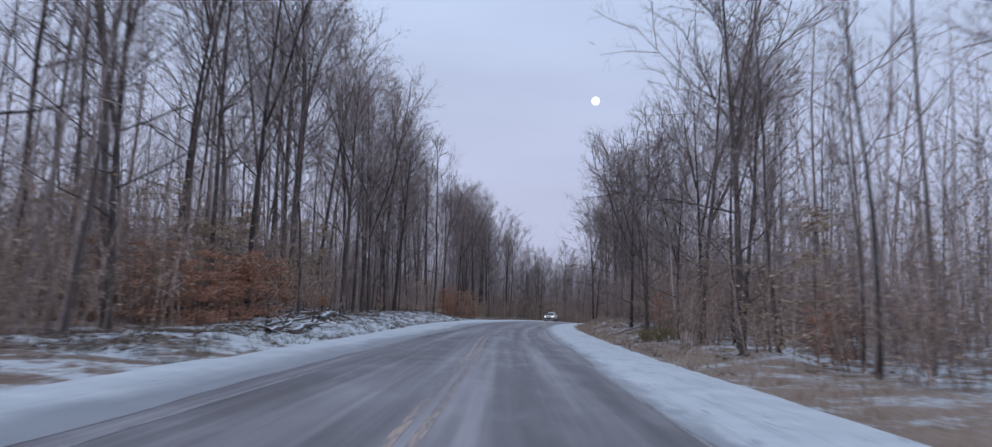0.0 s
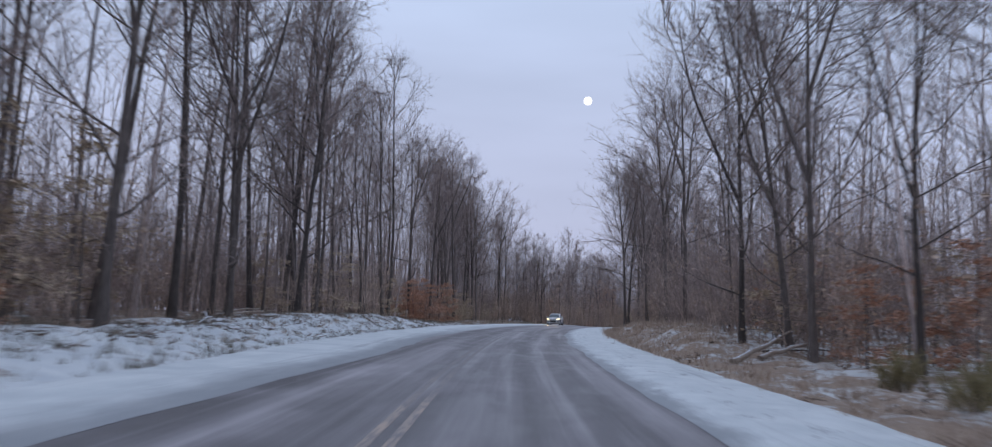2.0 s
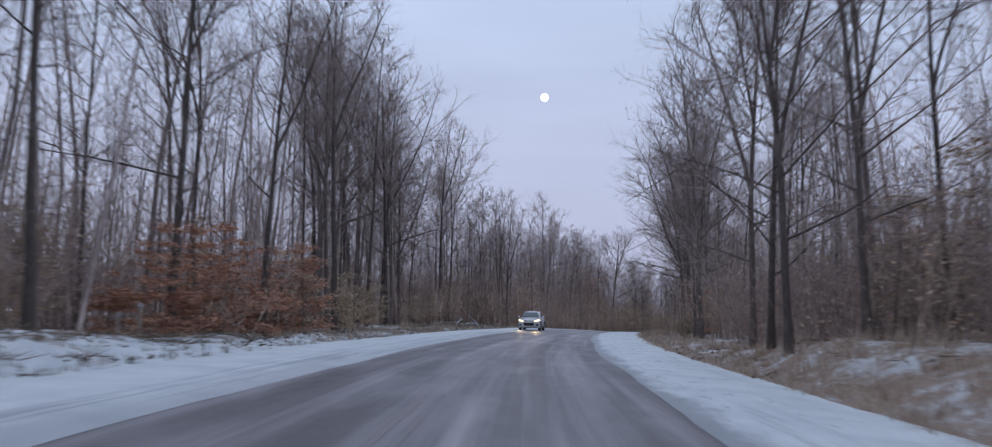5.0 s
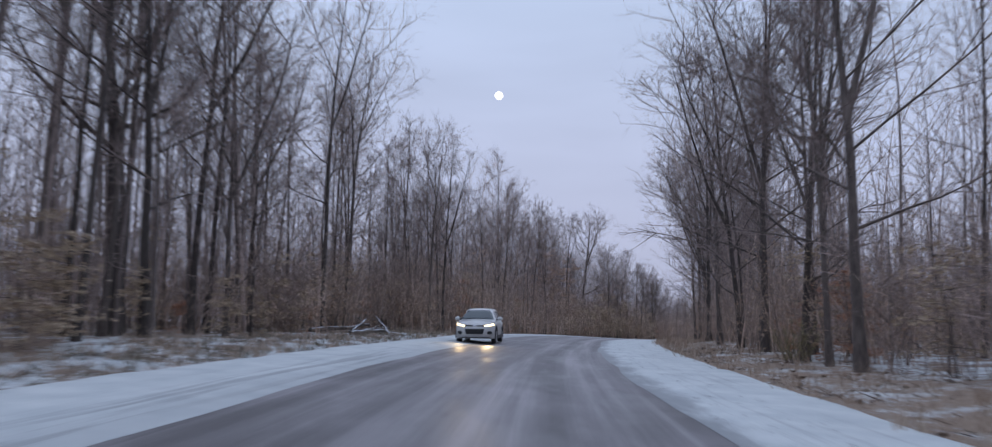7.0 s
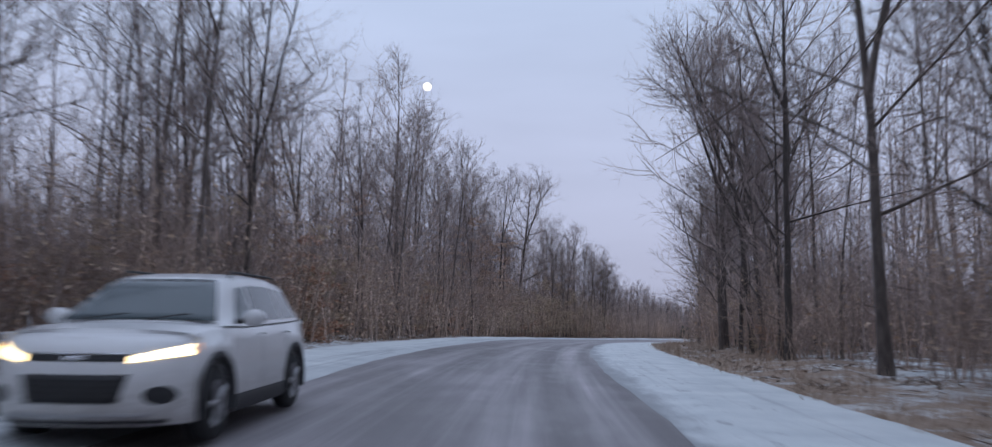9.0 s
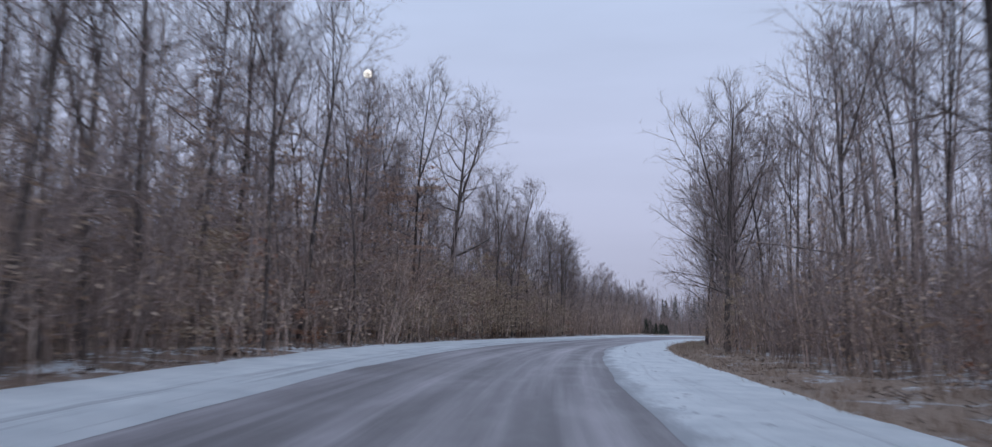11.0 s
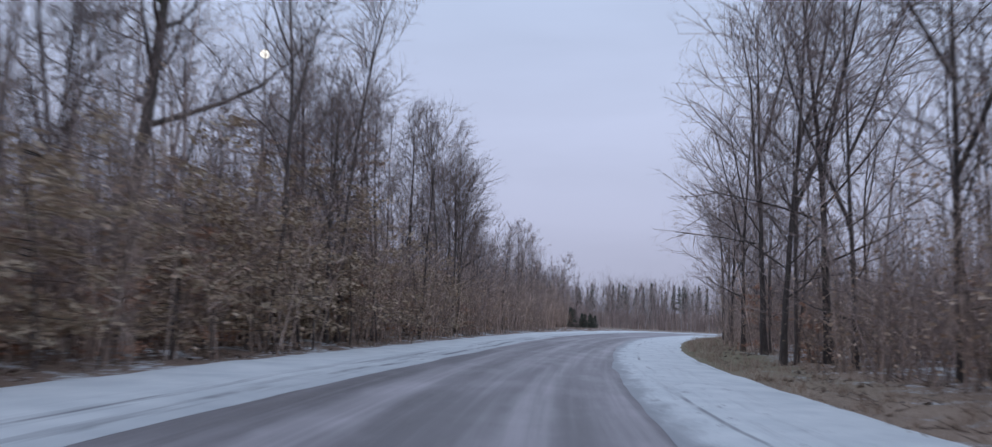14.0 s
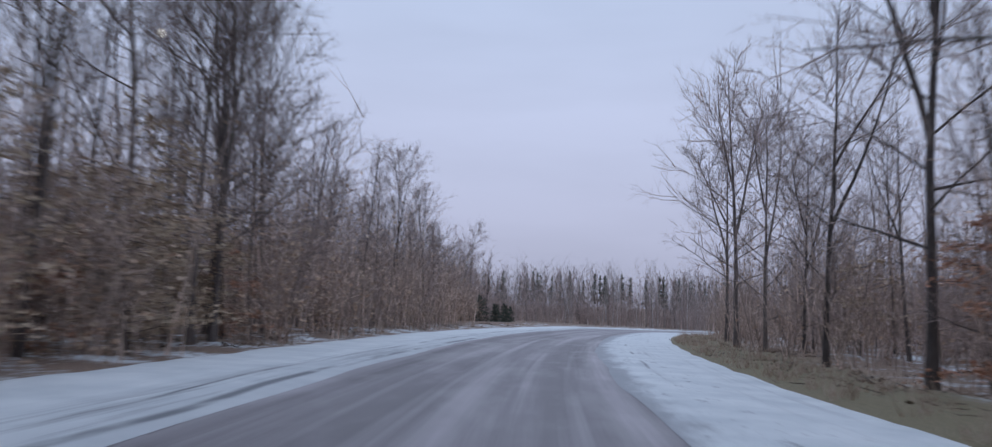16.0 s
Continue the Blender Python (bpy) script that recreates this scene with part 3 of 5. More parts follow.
def canopy(s, side):
    """Height of the tallest crowns: old trees first, younger stands further along."""
    if side > 0:
        return np.interp(s, (0, 40, 75, 150, 200, 225, 240, 250, 262), (19, 17, 16.5, 16.5, 16.5, 16, 13, 10.5, 9.5))
    return np.interp(s, (0, 70, 100, 122, 134, 143, 148, 154, 161, 168, 177, 187, 205, 213, 222, 238, 245, 250, 254, 260, 270, 290), (22.5, 22, 20, 20, 18.5, 17.5, 15.5, 14, 12, 13.5, 16, 15, 16.4, 15.4, 14.2, 13, 12.3, 12, 10.8, 10.2, 10.4, 9.0))


def stature(s, side):
    return canopy(s, side) / 21.0


def stand(side, s0, s1, gap):
    s = s0
    while s < s1:
        s += gap * lay.uniform(0.55, 1.45)
        deep = lay.uniform(0, 1) ** 1.4 * 7.5
        lat = left_edge(s) - deep if side < 0 else right_edge(s) + deep
        pick, top = lay.uniform(), canopy(s, side)
        if side < 0 and 203 < s < 218 and lat > -13.5:  # an old tree stands free here
            lat -= 5.5
        if deep < 2.2 and pick < (0.22 if side < 0 else 0.42):
            pool, heights, share = edge_kinds, EDGE_H, lay.uniform(0.62, 0.86)
        elif pick < 0.66:
            pool, heights, share = tall_kinds, TALL_H, lay.uniform(0.80, 1.0)
        else:
            pool, heights, share = pole_kinds, POLE_H, lay.uniform(0.5, 0.85)
        k = int(lay.integers(len(pool)))
        size = min(1.25, share * top / heights[k])
        grp = "woods on the outer side of the bend" if side < 0 else "woods on the inner side of the bend"
        tagged(copy_thing(pool[k], place(s, lat, lay.uniform(0, 360), size, 0.0, (lay.normal(0, 1.1), lay.normal(0, 1.1)))), group=grp)


stand(-1, 4, 318, 2.8)
stand(-1, 150, 290, 6.5)
stand(1, 6, 270, 3.1)
stand(-1, 104, 150, 2.6)
stand(-1, 30, 84, 4.2)
stand(-1, 205, 240, 5.5)
stand(-1, 240, 300, 2.6)
stand(-1, 132, 158, 2.2)


def where(x, y):
    """The plan's s and lat of a place in the world."""
    j = int(np.argmin((_x - x) ** 2 + (_y - y) ** 2))
    return float(ST[j]), float((x - _x[j]) * math.cos(_h[j]) + (y - _y[j]) * math.sin(_h[j]))


spread_kind = tree_thing("tree", *forest_tree(77, 18.0, 0.30, clear=0.34, limbs=17, subs=8, tw=6, reach=0.30, fork=(0.60,), low=3, droop=0.20, heavy=0.56), BARK, TWIG, "broad bare tree with heavy crooked limbs at the wood's edge")
# trees that stand out: x, y, kind, size, turn
for x, y, kind, size, turn in ((-18.8, 48.7, tall_kinds[4], 0.95, 20), (-13.8, 48.3, tall_kinds[1], 0.95, 130), (-12.1, 73.0, tall_kinds[4], 1.0, 80), (-9.2, 91.4, tall_kinds[3], 0.95, 200),
                               (-6.9, 129.5, spread_kind, 1.08, 300), (-8.4, 127.0, tall_kinds[1], 1.0, 30), (-6.9, 117.0, tall_kinds[0], 0.9, 10), (-4.6, 131.0, tall_kinds[6], 1.0, 220),
                               (29.5, 216.5, spread_kind, 1.0, 60), (*(float(v) for v in plan(138, -12.0)), tall_kinds[3], 0.95, 280), (3.5, 153.2, pole_kinds[1], 1.0, 0), (12.9, 176.5, tall_kinds[2], 0.98, 40), (14.5, 188.0, tall_kinds[3], 0.92, 15), (25.0, 212.0, tall_kinds[5], 0.85, 75), (31.5, 229.0, tall_kinds[1], 0.66, 240), (35.0, 236.0, tall_kinds[0], 0.62, 140),
                               (9.8, 91.5, edge_kinds[1], 0.84, 40), (10.4, 94.0, edge_kinds[0], 0.9, 190), (29.0, 165.5, edge_kinds[1], 1.1, 100), (28.0, 161.0, edge_kinds[0], 1.1, 300), (54.0, 214.6, edge_kinds[1], 1.1, 10), (52.8, 212.4, edge_kinds[2], 1.1, 150)):
    copy_thing(kind, place(*where(x, y), turn, size))
for s, lat, kind, turn, size in ((91, 8.3, 1, 75, 0.82), (102, 8.1, 1, 220, 0.98), (76, 9.2, 1, 140, 0.98), (83, 9.0, 1, 20, 1.0), (205, 8.3, 1, 250, 1.0), (211, 8.6, 0, 80, 1.08), (157, 8.6, 1, 140, 1.0), (163, 8.9, 0, 265, 1.05), (169, 8.0, 0, 35, 0.95), (227, 7.5, 0, 110, 1.05), (234, 7.9, 1, 300, 1.02), (241, 7.7, 1, 190, 0.85), (248, 7.6, 0, 60, 0.75)):
    copy_thing(edge_kinds[kind], place(s, lat, turn, size))
for s, lat, kind, turn in ((258, 7.8, edge_kinds[2], 20), (264, 7.4, edge_kinds[1], 80), (271, 7.6, edge_kinds[0], 200), (33, 9.6, edge_kinds[1], 10), (40, 9.6, edge_kinds[0], 130), (122, 8.7, edge_kinds[1], 60), (128, 8.8, edge_kinds[0], 170), (134, 8.7, edge_kinds[1], 250), (141, 8.8, edge_kinds[0], 310), (148, 8.6, edge_kinds[1], 30)):
    copy_thing(kind, place(s, lat, turn, 0.86 if s > 200 else 1.14))
for s, lat, kind, turn, size in ((229, -12.5, 2, 10, 0.78), (231, -10.4, 5, 130, 0.80), (233, -14.2, 0, 250, 0.72), (235, -11.8, 3, 40, 0.70), (238, -10.2, 2, 300, 0.70), (241, -12.6, 5, 170, 0.76)):
    copy_thing(tall_kinds[kind], place(s, lat, turn, size))
for ob in (spread_kind, *tall_kinds, *edge_kinds, *pole_kinds):
    far_away(ob)


# deeper woods, past counting
def light_tree(seed, height, r, limbs=13, tw=4):
    rng = np.random.default_rng(seed)
    g = Geo()
    pts = grow(rng, (0, 0, -0.3), (rng.normal(0, 0.05), rng.normal(0, 0.05), 1), height, 6, 0.045, 0.02)
    rad = r * 0.85 * (1 - np.linspace(0, 1, 7)) ** 1.0 + 0.012
    g.tube(pts, rad, 4)
    for i in range(limbs):
        w = 0.26 + 0.7 * (i + rng.uniform()) / limbs
        q, dd = at(pts, w)
        a, tl = rng.uniform(0, 6.28), rng.uniform(0.65, 1.2)
        b = grow(rng, q, (math.cos(a) * math.sin(tl), math.sin(a) * math.sin(tl), math.cos(tl)), height * (0.25 - 0.13 * w) * rng.uniform(0.7, 1.3), 2, 0.16, 0.12)
        g.tube(b, (0.026, 0.016, 0.006), 3)
        twigs(rng, g, b, tw, 1.7, 0.0085, spread=0.9, forks=2, fine=True)
    twigs(rng, g, pts[-3:], tw + 4, 1.4, 0.0085, forks=2, fine=True)
    return g


def shrub(seed, height, stems, tw=5):
    rng = np.random.default_rng(seed)
    g = Geo()
    for i in range(stems):
        a = rng.uniform(0, 6.28)
        p = (rng.normal(0, 0.25), rng.normal(0, 0.25), -0.1)
        b = grow(rng, p, (math.cos(a) * 0.35, math.sin(a) * 0.35, 1), height * rng.uniform(0.5, 1.1), 3, 0.12, 0.02)
        g.tube(b, (0.014, 0.011, 0.008, 0.004), 3)
        twigs(rng, g, b, tw + 1, 0.9, 0.010, forks=1, fine=True)
    return g


def scatter(name, kinds, spots, mat, label, category):
    """One object of many trees or shrubs: spots of s, lat, turn and size."""
    vs, fs, n = [], [], 0
    packed = [(g.verts(), g.f) for g in kinds]
    tri = [(np.array([q for q in f if len(q) == 3]).reshape(-1, 3), np.array([q for q in f if len(q) == 4]).reshape(-1, 4)) for _, f in packed]
    t3, t4 = [], []
    for i, (s, lat, turn, size) in enumerate(spots):
        j = i % len(kinds)
        v = packed[j][0]
        c, sn = math.cos(turn) * size, math.sin(turn) * size
        x, y = plan(s, lat)
        w = np.stack([v[:, 0] * c - v[:, 1] * sn + x, v[:, 0] * sn + v[:, 1] * c + y, v[:, 2] * size + land(s, lat)], -1)
        vs.append(w)
        t3.append(tri[j][0] + n)
        t4.append(tri[j][1] + n)
        n += len(v)
    v, a, b = np.concatenate(vs), np.concatenate(t3), np.concatenate(t4)
    me = bpy.data.meshes.new(name)
    me.vertices.add(len(v))
    me.vertices.foreach_set("co", v.astype(np.float32).ravel())
    loops = np.r_[a.ravel(), b.ravel()].astype(np.int32)
    starts = np.r_[np.arange(len(a)) * 3, len(a) * 3 + np.arange(len(b)) * 4].astype(np.int32)
    me.loops.add(len(loops))
    me.loops.foreach_set("vertex_index", loops)
    me.polygons.add(len(starts))
    me.polygons.foreach_set("loop_start", starts)
    me.update(calc_edges=True)
    me.validate()
    me.materials.append(mat)
    return tagged(new(name, me), label, category, kind="stuff")


light_kinds = [light_tree(100 + i, h, r) for i, (h, r) in enumerate([(19, 0.11), (17, 0.085), (20, 0.13), (14, 0.06), (16, 0.08), (12, 0.05)])]


def spots(count, s0, s1, near, deep, side, rng, small=0.8, big=1.15, power=1.3, tall=False):
    out = []
    for _ in range(count):
        s = rng.uniform(s0, s1)
        lat = (left_edge(s) - near - rng.uniform(0, 1) ** power * deep) if side < 0 else (right_edge(s) + near + rng.uniform(0, 1) ** power * deep)
        out.append((s, lat, rng.uniform(0, 6.28), rng.uniform(small, big) * (stature(s, side) + 0.06 if tall or near > 2.5 else 1.0)))
    return out


scatter("deep_woods", light_kinds, spots(520, 0, 300, 3, 36, -1, lay) + spots(110, 150, 296, 2.6, 12, -1, lay) + spots(60, 290, 326, 3, 22, -1, lay) + spots(60, 200, 268, 3, 18, -1, lay) + spots(30, 112, 150, 2.7, 16, -1, lay), HAZED_BARK, "dense bare hardwood forest behind the first trees", "forest")
scatter("deep_woods", light_kinds, spots(440, 0, 340, 3, 34, 1, lay), HAZED_BARK, "dense bare hardwood forest inside the bend", "forest")



def coarse_tree(seed, height, r, twig):
    """A tree deep in the stand: a stem under a dense fan of branches."""
    rng = np.random.default_rng(seed)
    g = Geo()
    pts = grow(rng, (0, 0, -0.3), (rng.normal(0, 0.03), rng.normal(0, 0.03), 1), height * 0.96, 4, 0.03, 0.02)
    g.tube(pts, (r, r * 0.8, r * 0.6, r * 0.35, 0.012), 4)
    for i in range(26):
        u = 0.28 + 0.7 * (i + rng.uniform()) / 26
        p, d = at(pts, u)
        a, tl = rng.uniform(0, 6.28), 1.0 - 0.55 * u
        w = np.array([math.cos(a) * math.sin(tl), math.sin(a) * math.sin(tl), math.cos(tl)])
        ln = height * (0.24 - 0.13 * u) * rng.uniform(0.7, 1.25)
        g.sliver(p, p + w * ln, twig * 1.3)
        for _ in range(3):
            q = p + w * ln * rng.uniform(0.25, 0.8)
            t = sideways(rng, w, rng.uniform(0.4, 0.8)) + np.array([0, 0, 0.12])
            g.sliver(q, q + t * ln * rng.uniform(0.4, 0.7), twig)
    return g


coarse_kinds = [coarse_tree(130 + i, h, r, 0.017) for i, (h, r) in enumerate([(18, 0.10), (16.5, 0.08), (19, 0.11), (15, 0.07)])]
scatter("deep_woods", coarse_kinds, spots(300, 130, 300, 6, 34, -1, lay, 0.8, 1.04) + spots(60, 40, 130, 10, 30, -1, lay, 0.8, 1.0), HAZED_BARK, "crowded bare trees deep in the outer woods", "forest")
scatter("deep_woods", coarse_kinds, spots(260, 40, 300, 6, 30, 1, lay, 0.8, 1.05), HAZED_BARK, "crowded bare trees deep in the inner woods", "forest")

shrub_kinds = [shrub(200 + i, h, n) for i, (h, n) in enumerate([(2.6, 8), (4.0, 7), (1.8, 9), (5.2, 6), (3.2, 8)])]


def stem(seed, height, r, tw):
    """A thin pole of a tree, as they crowd behind the first row."""
    rng = np.random.default_rng(seed)
    g = Geo()
    pts = grow(rng, (0, 0, -0.2), (rng.normal(0, 0.05), rng.normal(0, 0.05), 1), height, 3, 0.035, 0.02)
    g.tube(pts, (r, r * 0.8, r * 0.5, 0.008), 4)
    twigs(rng, g, pts, tw, height * 0.14, 0.010, 0.7, 1, True)
    return g


stem_kinds = [stem(150 + i, h, r, n) for i, (h, r, n) in enumerate([(9, 0.05, 22), (12, 0.065, 24), (7, 0.04, 20), (14, 0.08, 26), (10, 0.055, 22)])]
scatter("young_trees", stem_kinds, spots(420, 0, 296, 0.8, 30, -1, lay, tall=True), HAZED_BARK, "crowded thin young trees behind the first row", "forest")
scatter("young_trees", stem_kinds, spots(340, 0, 330, 0.8, 28, 1, lay, tall=True), HAZED_BARK, "crowded thin young trees inside the bend", "forest")
scatter("undergrowth", shrub_kinds, spots(260, 0, 300, -0.9, 14, -1, lay, power=1.5), BRUSH, "tangled brown saplings and brush under the trees", "brush")
scatter("undergrowth", shrub_kinds, spots(220, 0, 320, -0.9, 14, 1, lay, power=1.5), BRUSH, "tangled brown saplings and brush inside the bend", "brush")


# ---------------------------------------------------------------- sapling brush, a grey mass of twigs
def sapling_clump(seed, height, wide, shoots):
    """Slim shoots that arch up and out, each with sprays of twigs."""
    rng = np.random.default_rng(seed)
    g = Geo()
    for _ in range(shoots):
        a, r0 = rng.uniform(0, 6.28), abs(rng.normal(0, wide * 0.5))
        b = grow(rng, (math.cos(a) * r0, math.sin(a) * r0, -0.1), (math.cos(a) * 0.22, math.sin(a) * 0.22, 1), height * rng.uniform(0.45, 1.1), 3, 0.10, 0.0)
        g.tube(b, (0.020, 0.016, 0.012, 0.005), 3)
        for _ in range(14):
            p, d = at(b, rng.uniform(0.12, 1.0))
            w = sideways(rng, d, rng.uniform(0.4, 1.15))
            ln = rng.uniform(0.6, 1.5) * (0.7 + 0.06 * height)
            g.sliver(p, p + w * ln, rng.uniform(0.012, 0.022))
            q = p + w * ln * 0.45
            g.sliver(q, q + sideways(rng, w, 0.6) * ln * 0.6, 0.013)
    return g


HAZE = bark("grey_sapling_bark", (0.235, 0.182, 0.162), (0.46, 0.360, 0.322), 0.4, False, True)
clump_kinds = [sapling_clump(170 + i, h, w, n) for i, (h, w, n) in enumerate([(5.0, 1.3, 6), (7.0, 1.5, 6), (8.5, 1.5, 6), (6.0, 1.6, 6), (3.8, 1.4, 6)])]
scatter("sapling_brush", clump_kinds, spots(480, 136, 318, 0.8, 17, -1, lay, 0.75, 1.15, 1.4) + spots(60, 98, 136, 4.5, 16, -1, lay, 0.6, 0.95) + spots(60, 286, 330, 1.5, 14, -1, lay, 0.6, 0.9) + spots(40, 136, 152, 0.2, 10, -1, lay, 0.7, 1.05) + spots(240, 128, 290, 3, 30, -1, lay, 1.0, 1.45, 1.2) + spots(130, 150, 236, 2, 12, -1, lay, 1.1, 1.5) + spots(170, 0, 98, 4.5, 16, -1, lay, 0.6, 0.95) + spots(190, 4, 130, 5, 20, -1, lay, 0.9, 1.4), HAZE, "grey mass of crowded twiggy saplings on the outer side", "brush")
scatter("sapling_brush", clump_kinds, spots(520, 60, 330, 0.8, 15, 1, lay, 0.7, 1.1, 1.4) + spots(110, 0, 60, 3, 14, 1, lay, 0.6, 1.0) + spots(80, 52, 110, 0.3, 6, 1, lay, 0.5, 0.85) + spots(170, 50, 300, 6, 20, 1, lay, 0.9, 1.4), HAZE, "grey mass of crowded twiggy saplings on the inner side", "brush")


# ---------------------------------------------------------------- thickets behind
def thicket(seed, height, stems, sprays):
    """Young stems with sprays of withered leaves."""
    rng = np.random.default_rng(seed)
    g, leaf = Geo(), Geo()
    for i in range(stems):
        a = rng.uniform(0, 6.28)
        b = grow(rng, (rng.normal(0, 0.5), rng.normal(0, 0.5), -0.1), (math.cos(a) * 0.15, math.sin(a) * 0.15, 1), height * rng.uniform(0.55, 1.1), 3, 0.08, 0.02)
        g.tube(b, (0.024, 0.018, 0.012, 0.005), 3)
        twigs(rng, g, b, 10, 1.2, 0.011, spread=1.0, forks=1, fine=True)
        for _ in range(sprays):
            q, dd = at(b, rng.uniform(0.12, 0.98))
            q = q + rng.normal(0, 0.45, 3) * (1, 1, 0.5)
            a3 = rng.normal(0, 1, 3) * (1, 1, 0.25)
            a3 /= np.linalg.norm(a3)
            b3 = np.cross(a3, rng.normal(0, 1, 3))
            b3 *= 0.046 / (np.linalg.norm(b3) + 1e-9)
            ln = rng.uniform(0.10, 0.18)
            leaf.add([q, q + a3 * ln * 0.5 + b3, q + a3 * ln, q + a3 * ln * 0.5 - b3 * 0.8 + (0, 0, 0.02)], [(0, 1, 2), (0, 2, 3)])
    return g, leaf


THICK = leaf_mat("faded_leaf", (0.46, 0.30, 0.205), (0.62, 0.44, 0.305), (0.68, 0.52, 0.385))
thick_kinds = [thicket(600 + i, h, n, k) for i, (h, n, k) in enumerate([(4.4, 5, 19), (5.6, 5, 17), (3.2, 6, 20), (6.8, 4, 14)])]


# ---------------------------------------------------------------- woods and pines far down the road
def pine(seed, height, whorl=7, bunch=5, foot=0.10, wide=0.30):
    rng = np.random.default_rng(seed)
    wood, needles = Geo(), Geo()
    wood.tube(grow(rng, (0, 0, -0.2), (0, 0, 1), height, 4, 0.01, 0), (0.12, 0.10, 0.07, 0.04, 0.015), 5)
    rows = int(height * 3.2 * (1 - foot))
    for i in range(rows):
        z = height * (foot + (0.98 - foot) * i / rows)
        reach = height * wide * (1.05 - i / rows) ** 0.8
        for j in range(whorl):
            a, hub = rng.uniform(0, 6.28), z + rng.normal(0, 0.22)
            tip = np.array([math.cos(a) * reach, math.sin(a) * reach, hub - reach * 0.12 + rng.normal(0, 0.2)]) * (rng.uniform(0.7, 1.1), rng.uniform(0.7, 1.1), 1)
            for k in range(bunch):
                q = np.array([0, 0, hub]) * (1 - k / bunch) + tip * k / bunch
                w = np.array([rng.normal(0, 0.4), rng.normal(0, 0.4), rng.uniform(-0.1, 0.35)])
                needles.spike(q, q + (tip - q) * 0.4 + w * (0.35 + 0.1 * reach), 0.07 if whorl > 4 else 0.2)
    return wood, needles


PINE = "small dark green pine at the edge of the woods"
pine_kinds = [tree_thing("pine_tree", *pine(300 + i, h, 11, 7, 0.02, 0.40), BARK, NEEDLE, PINE, "tree") for i, h in enumerate((4.2, 7.5))]
for s, lat, k, size in ((312, -18, 0, 0.55), (315, -20.5, 0, 0.7), (319, -19.5, 0, 0.6), (323, -22, 0, 0.6), (328, -23, 0, 0.5), (304, -23.5, 1, 0.6), (300, -17, 0, 0.65), (306, -17.5, 0, 0.7), (309, -15.5, 0, 0.45), (316, -17.5, 0, 0.5)):
    tagged(copy_thing(pine_kinds[k], place(s, lat, lay.uniform(0, 360), size)), group="pines past the woods")
for ob in pine_kinds:
    far_away(ob)


def belt(count, near, deep, small, big):
    """Places in the wood that closes the view, 150 m and more past the bend."""
    out = []
    while len(out) < count:
        a, r = math.radians(lay.uniform(12, 62)), near + lay.uniform(0, 1) ** 1.2 * deep
        st, lat = where(43.5 + r * math.sin(a), 216.0 + r * math.cos(a))
        if lat < -9 or lat > 12:
            out.append((st, lat, lay.uniform(0, 6.28), lay.uniform(small, big)))
    return out


far_kinds = [coarse_tree(140 + i, h, 0.12, 0.035) for i, h in enumerate((12.0, 12.6, 11.6))]
scatter("far_woods", far_kinds, belt(330, 158, 50, 0.86, 1.05), HAZED_BARK, "even wall of distant bare trees", "forest")
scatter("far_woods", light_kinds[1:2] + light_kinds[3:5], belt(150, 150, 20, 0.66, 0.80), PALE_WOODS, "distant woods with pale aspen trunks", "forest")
scatter("far_woods", light_kinds, belt(160, 158, 70, 0.62, 0.75), HAZED_BARK, "distant bare woods across the clearing", "forest")
pine_wood, pine_needles = pine(310, 11.5, 4, 3, 0.45, 0.12)
scatter("far_pines", [pine_needles], belt(110, 186, 40, 0.95, 1.08), NEEDLE, "distant row of dark pines behind pale trunks", "forest")
scatter("far_brush", clump_kinds, belt(330, 150, 38, 0.8, 1.5) + belt(170, 185, 80, 1.2, 1.7), HAZE, "grey-brown scrub before the distant woods", "brush")
scatter("far_brush", shrub_kinds, [(lay.uniform(300, 420), -16 - lay.uniform(0, 1) * 50, lay.uniform(0, 6.28), lay.uniform(0.4, 0.7)) for _ in range(160)], BRUSH, "low brown brush in the clearing beyond the woods", "brush")


# ---------------------------------------------------------------- beeches that keep their leaves
def beech(seed, height, leaves, low=0.15):
    rng = np.random.default_rng(seed)
    wood, leaf = Geo(), Geo()
    pts = grow(rng, (0, 0, -0.15), (rng.normal(0, 0.08), rng.normal(0, 0.08), 1), height, 5, 0.05, 0.02)
    wood.tube(pts, 0.008 + height * 0.007 * (1 - np.linspace(0, 1, 6)), 5)
    arms = []
    for i in range(int(8 + height * 2.4)):
        u = low + (0.96 - low) * rng.uniform()
        q, dd = at(pts, u)
        a = rng.uniform(0, 6.28)
        arm = grow(rng, q, (math.cos(a), math.sin(a), rng.uniform(-0.05, 0.22)), height * 0.30 * (1.15 - 0.7 * u) * rng.uniform(0.6, 1.2) + 0.2, 3, 0.12, 0.0)
        leaf.tube(arm, (0.013, 0.010, 0.007, 0.003), 3)
        arms.append(arm)
    sticks = len(leaf.f)
    for _ in range(leaves):
        arm = arms[int(rng.integers(len(arms)))]
        q, dd = at(arm, rng.uniform(0.15, 1.0))
        q = q + rng.normal(0, 1, 3) * (0.14, 0.14, 0.05)
        a = rng.normal(0, 1, 3) * (1, 1, 0.3)
        a /= np.linalg.norm(a)
        b = np.cross(a, rng.normal(0, 1, 3) * (0.5, 0.5, 1))
        b /= np.linalg.norm(b) + 1e-9
        ln, w = rng.uniform(0.08, 0.14), rng.uniform(0.035, 0.055)
        c = np.cross(a, b) * 0.012
        leaf.add([q, q + a * ln * 0.5 + b * w + c, q + a * ln, q + a * ln * 0.5 - b * w + c], [(0, 1, 2), (0, 2, 3)])
    return wood, leaf, sticks


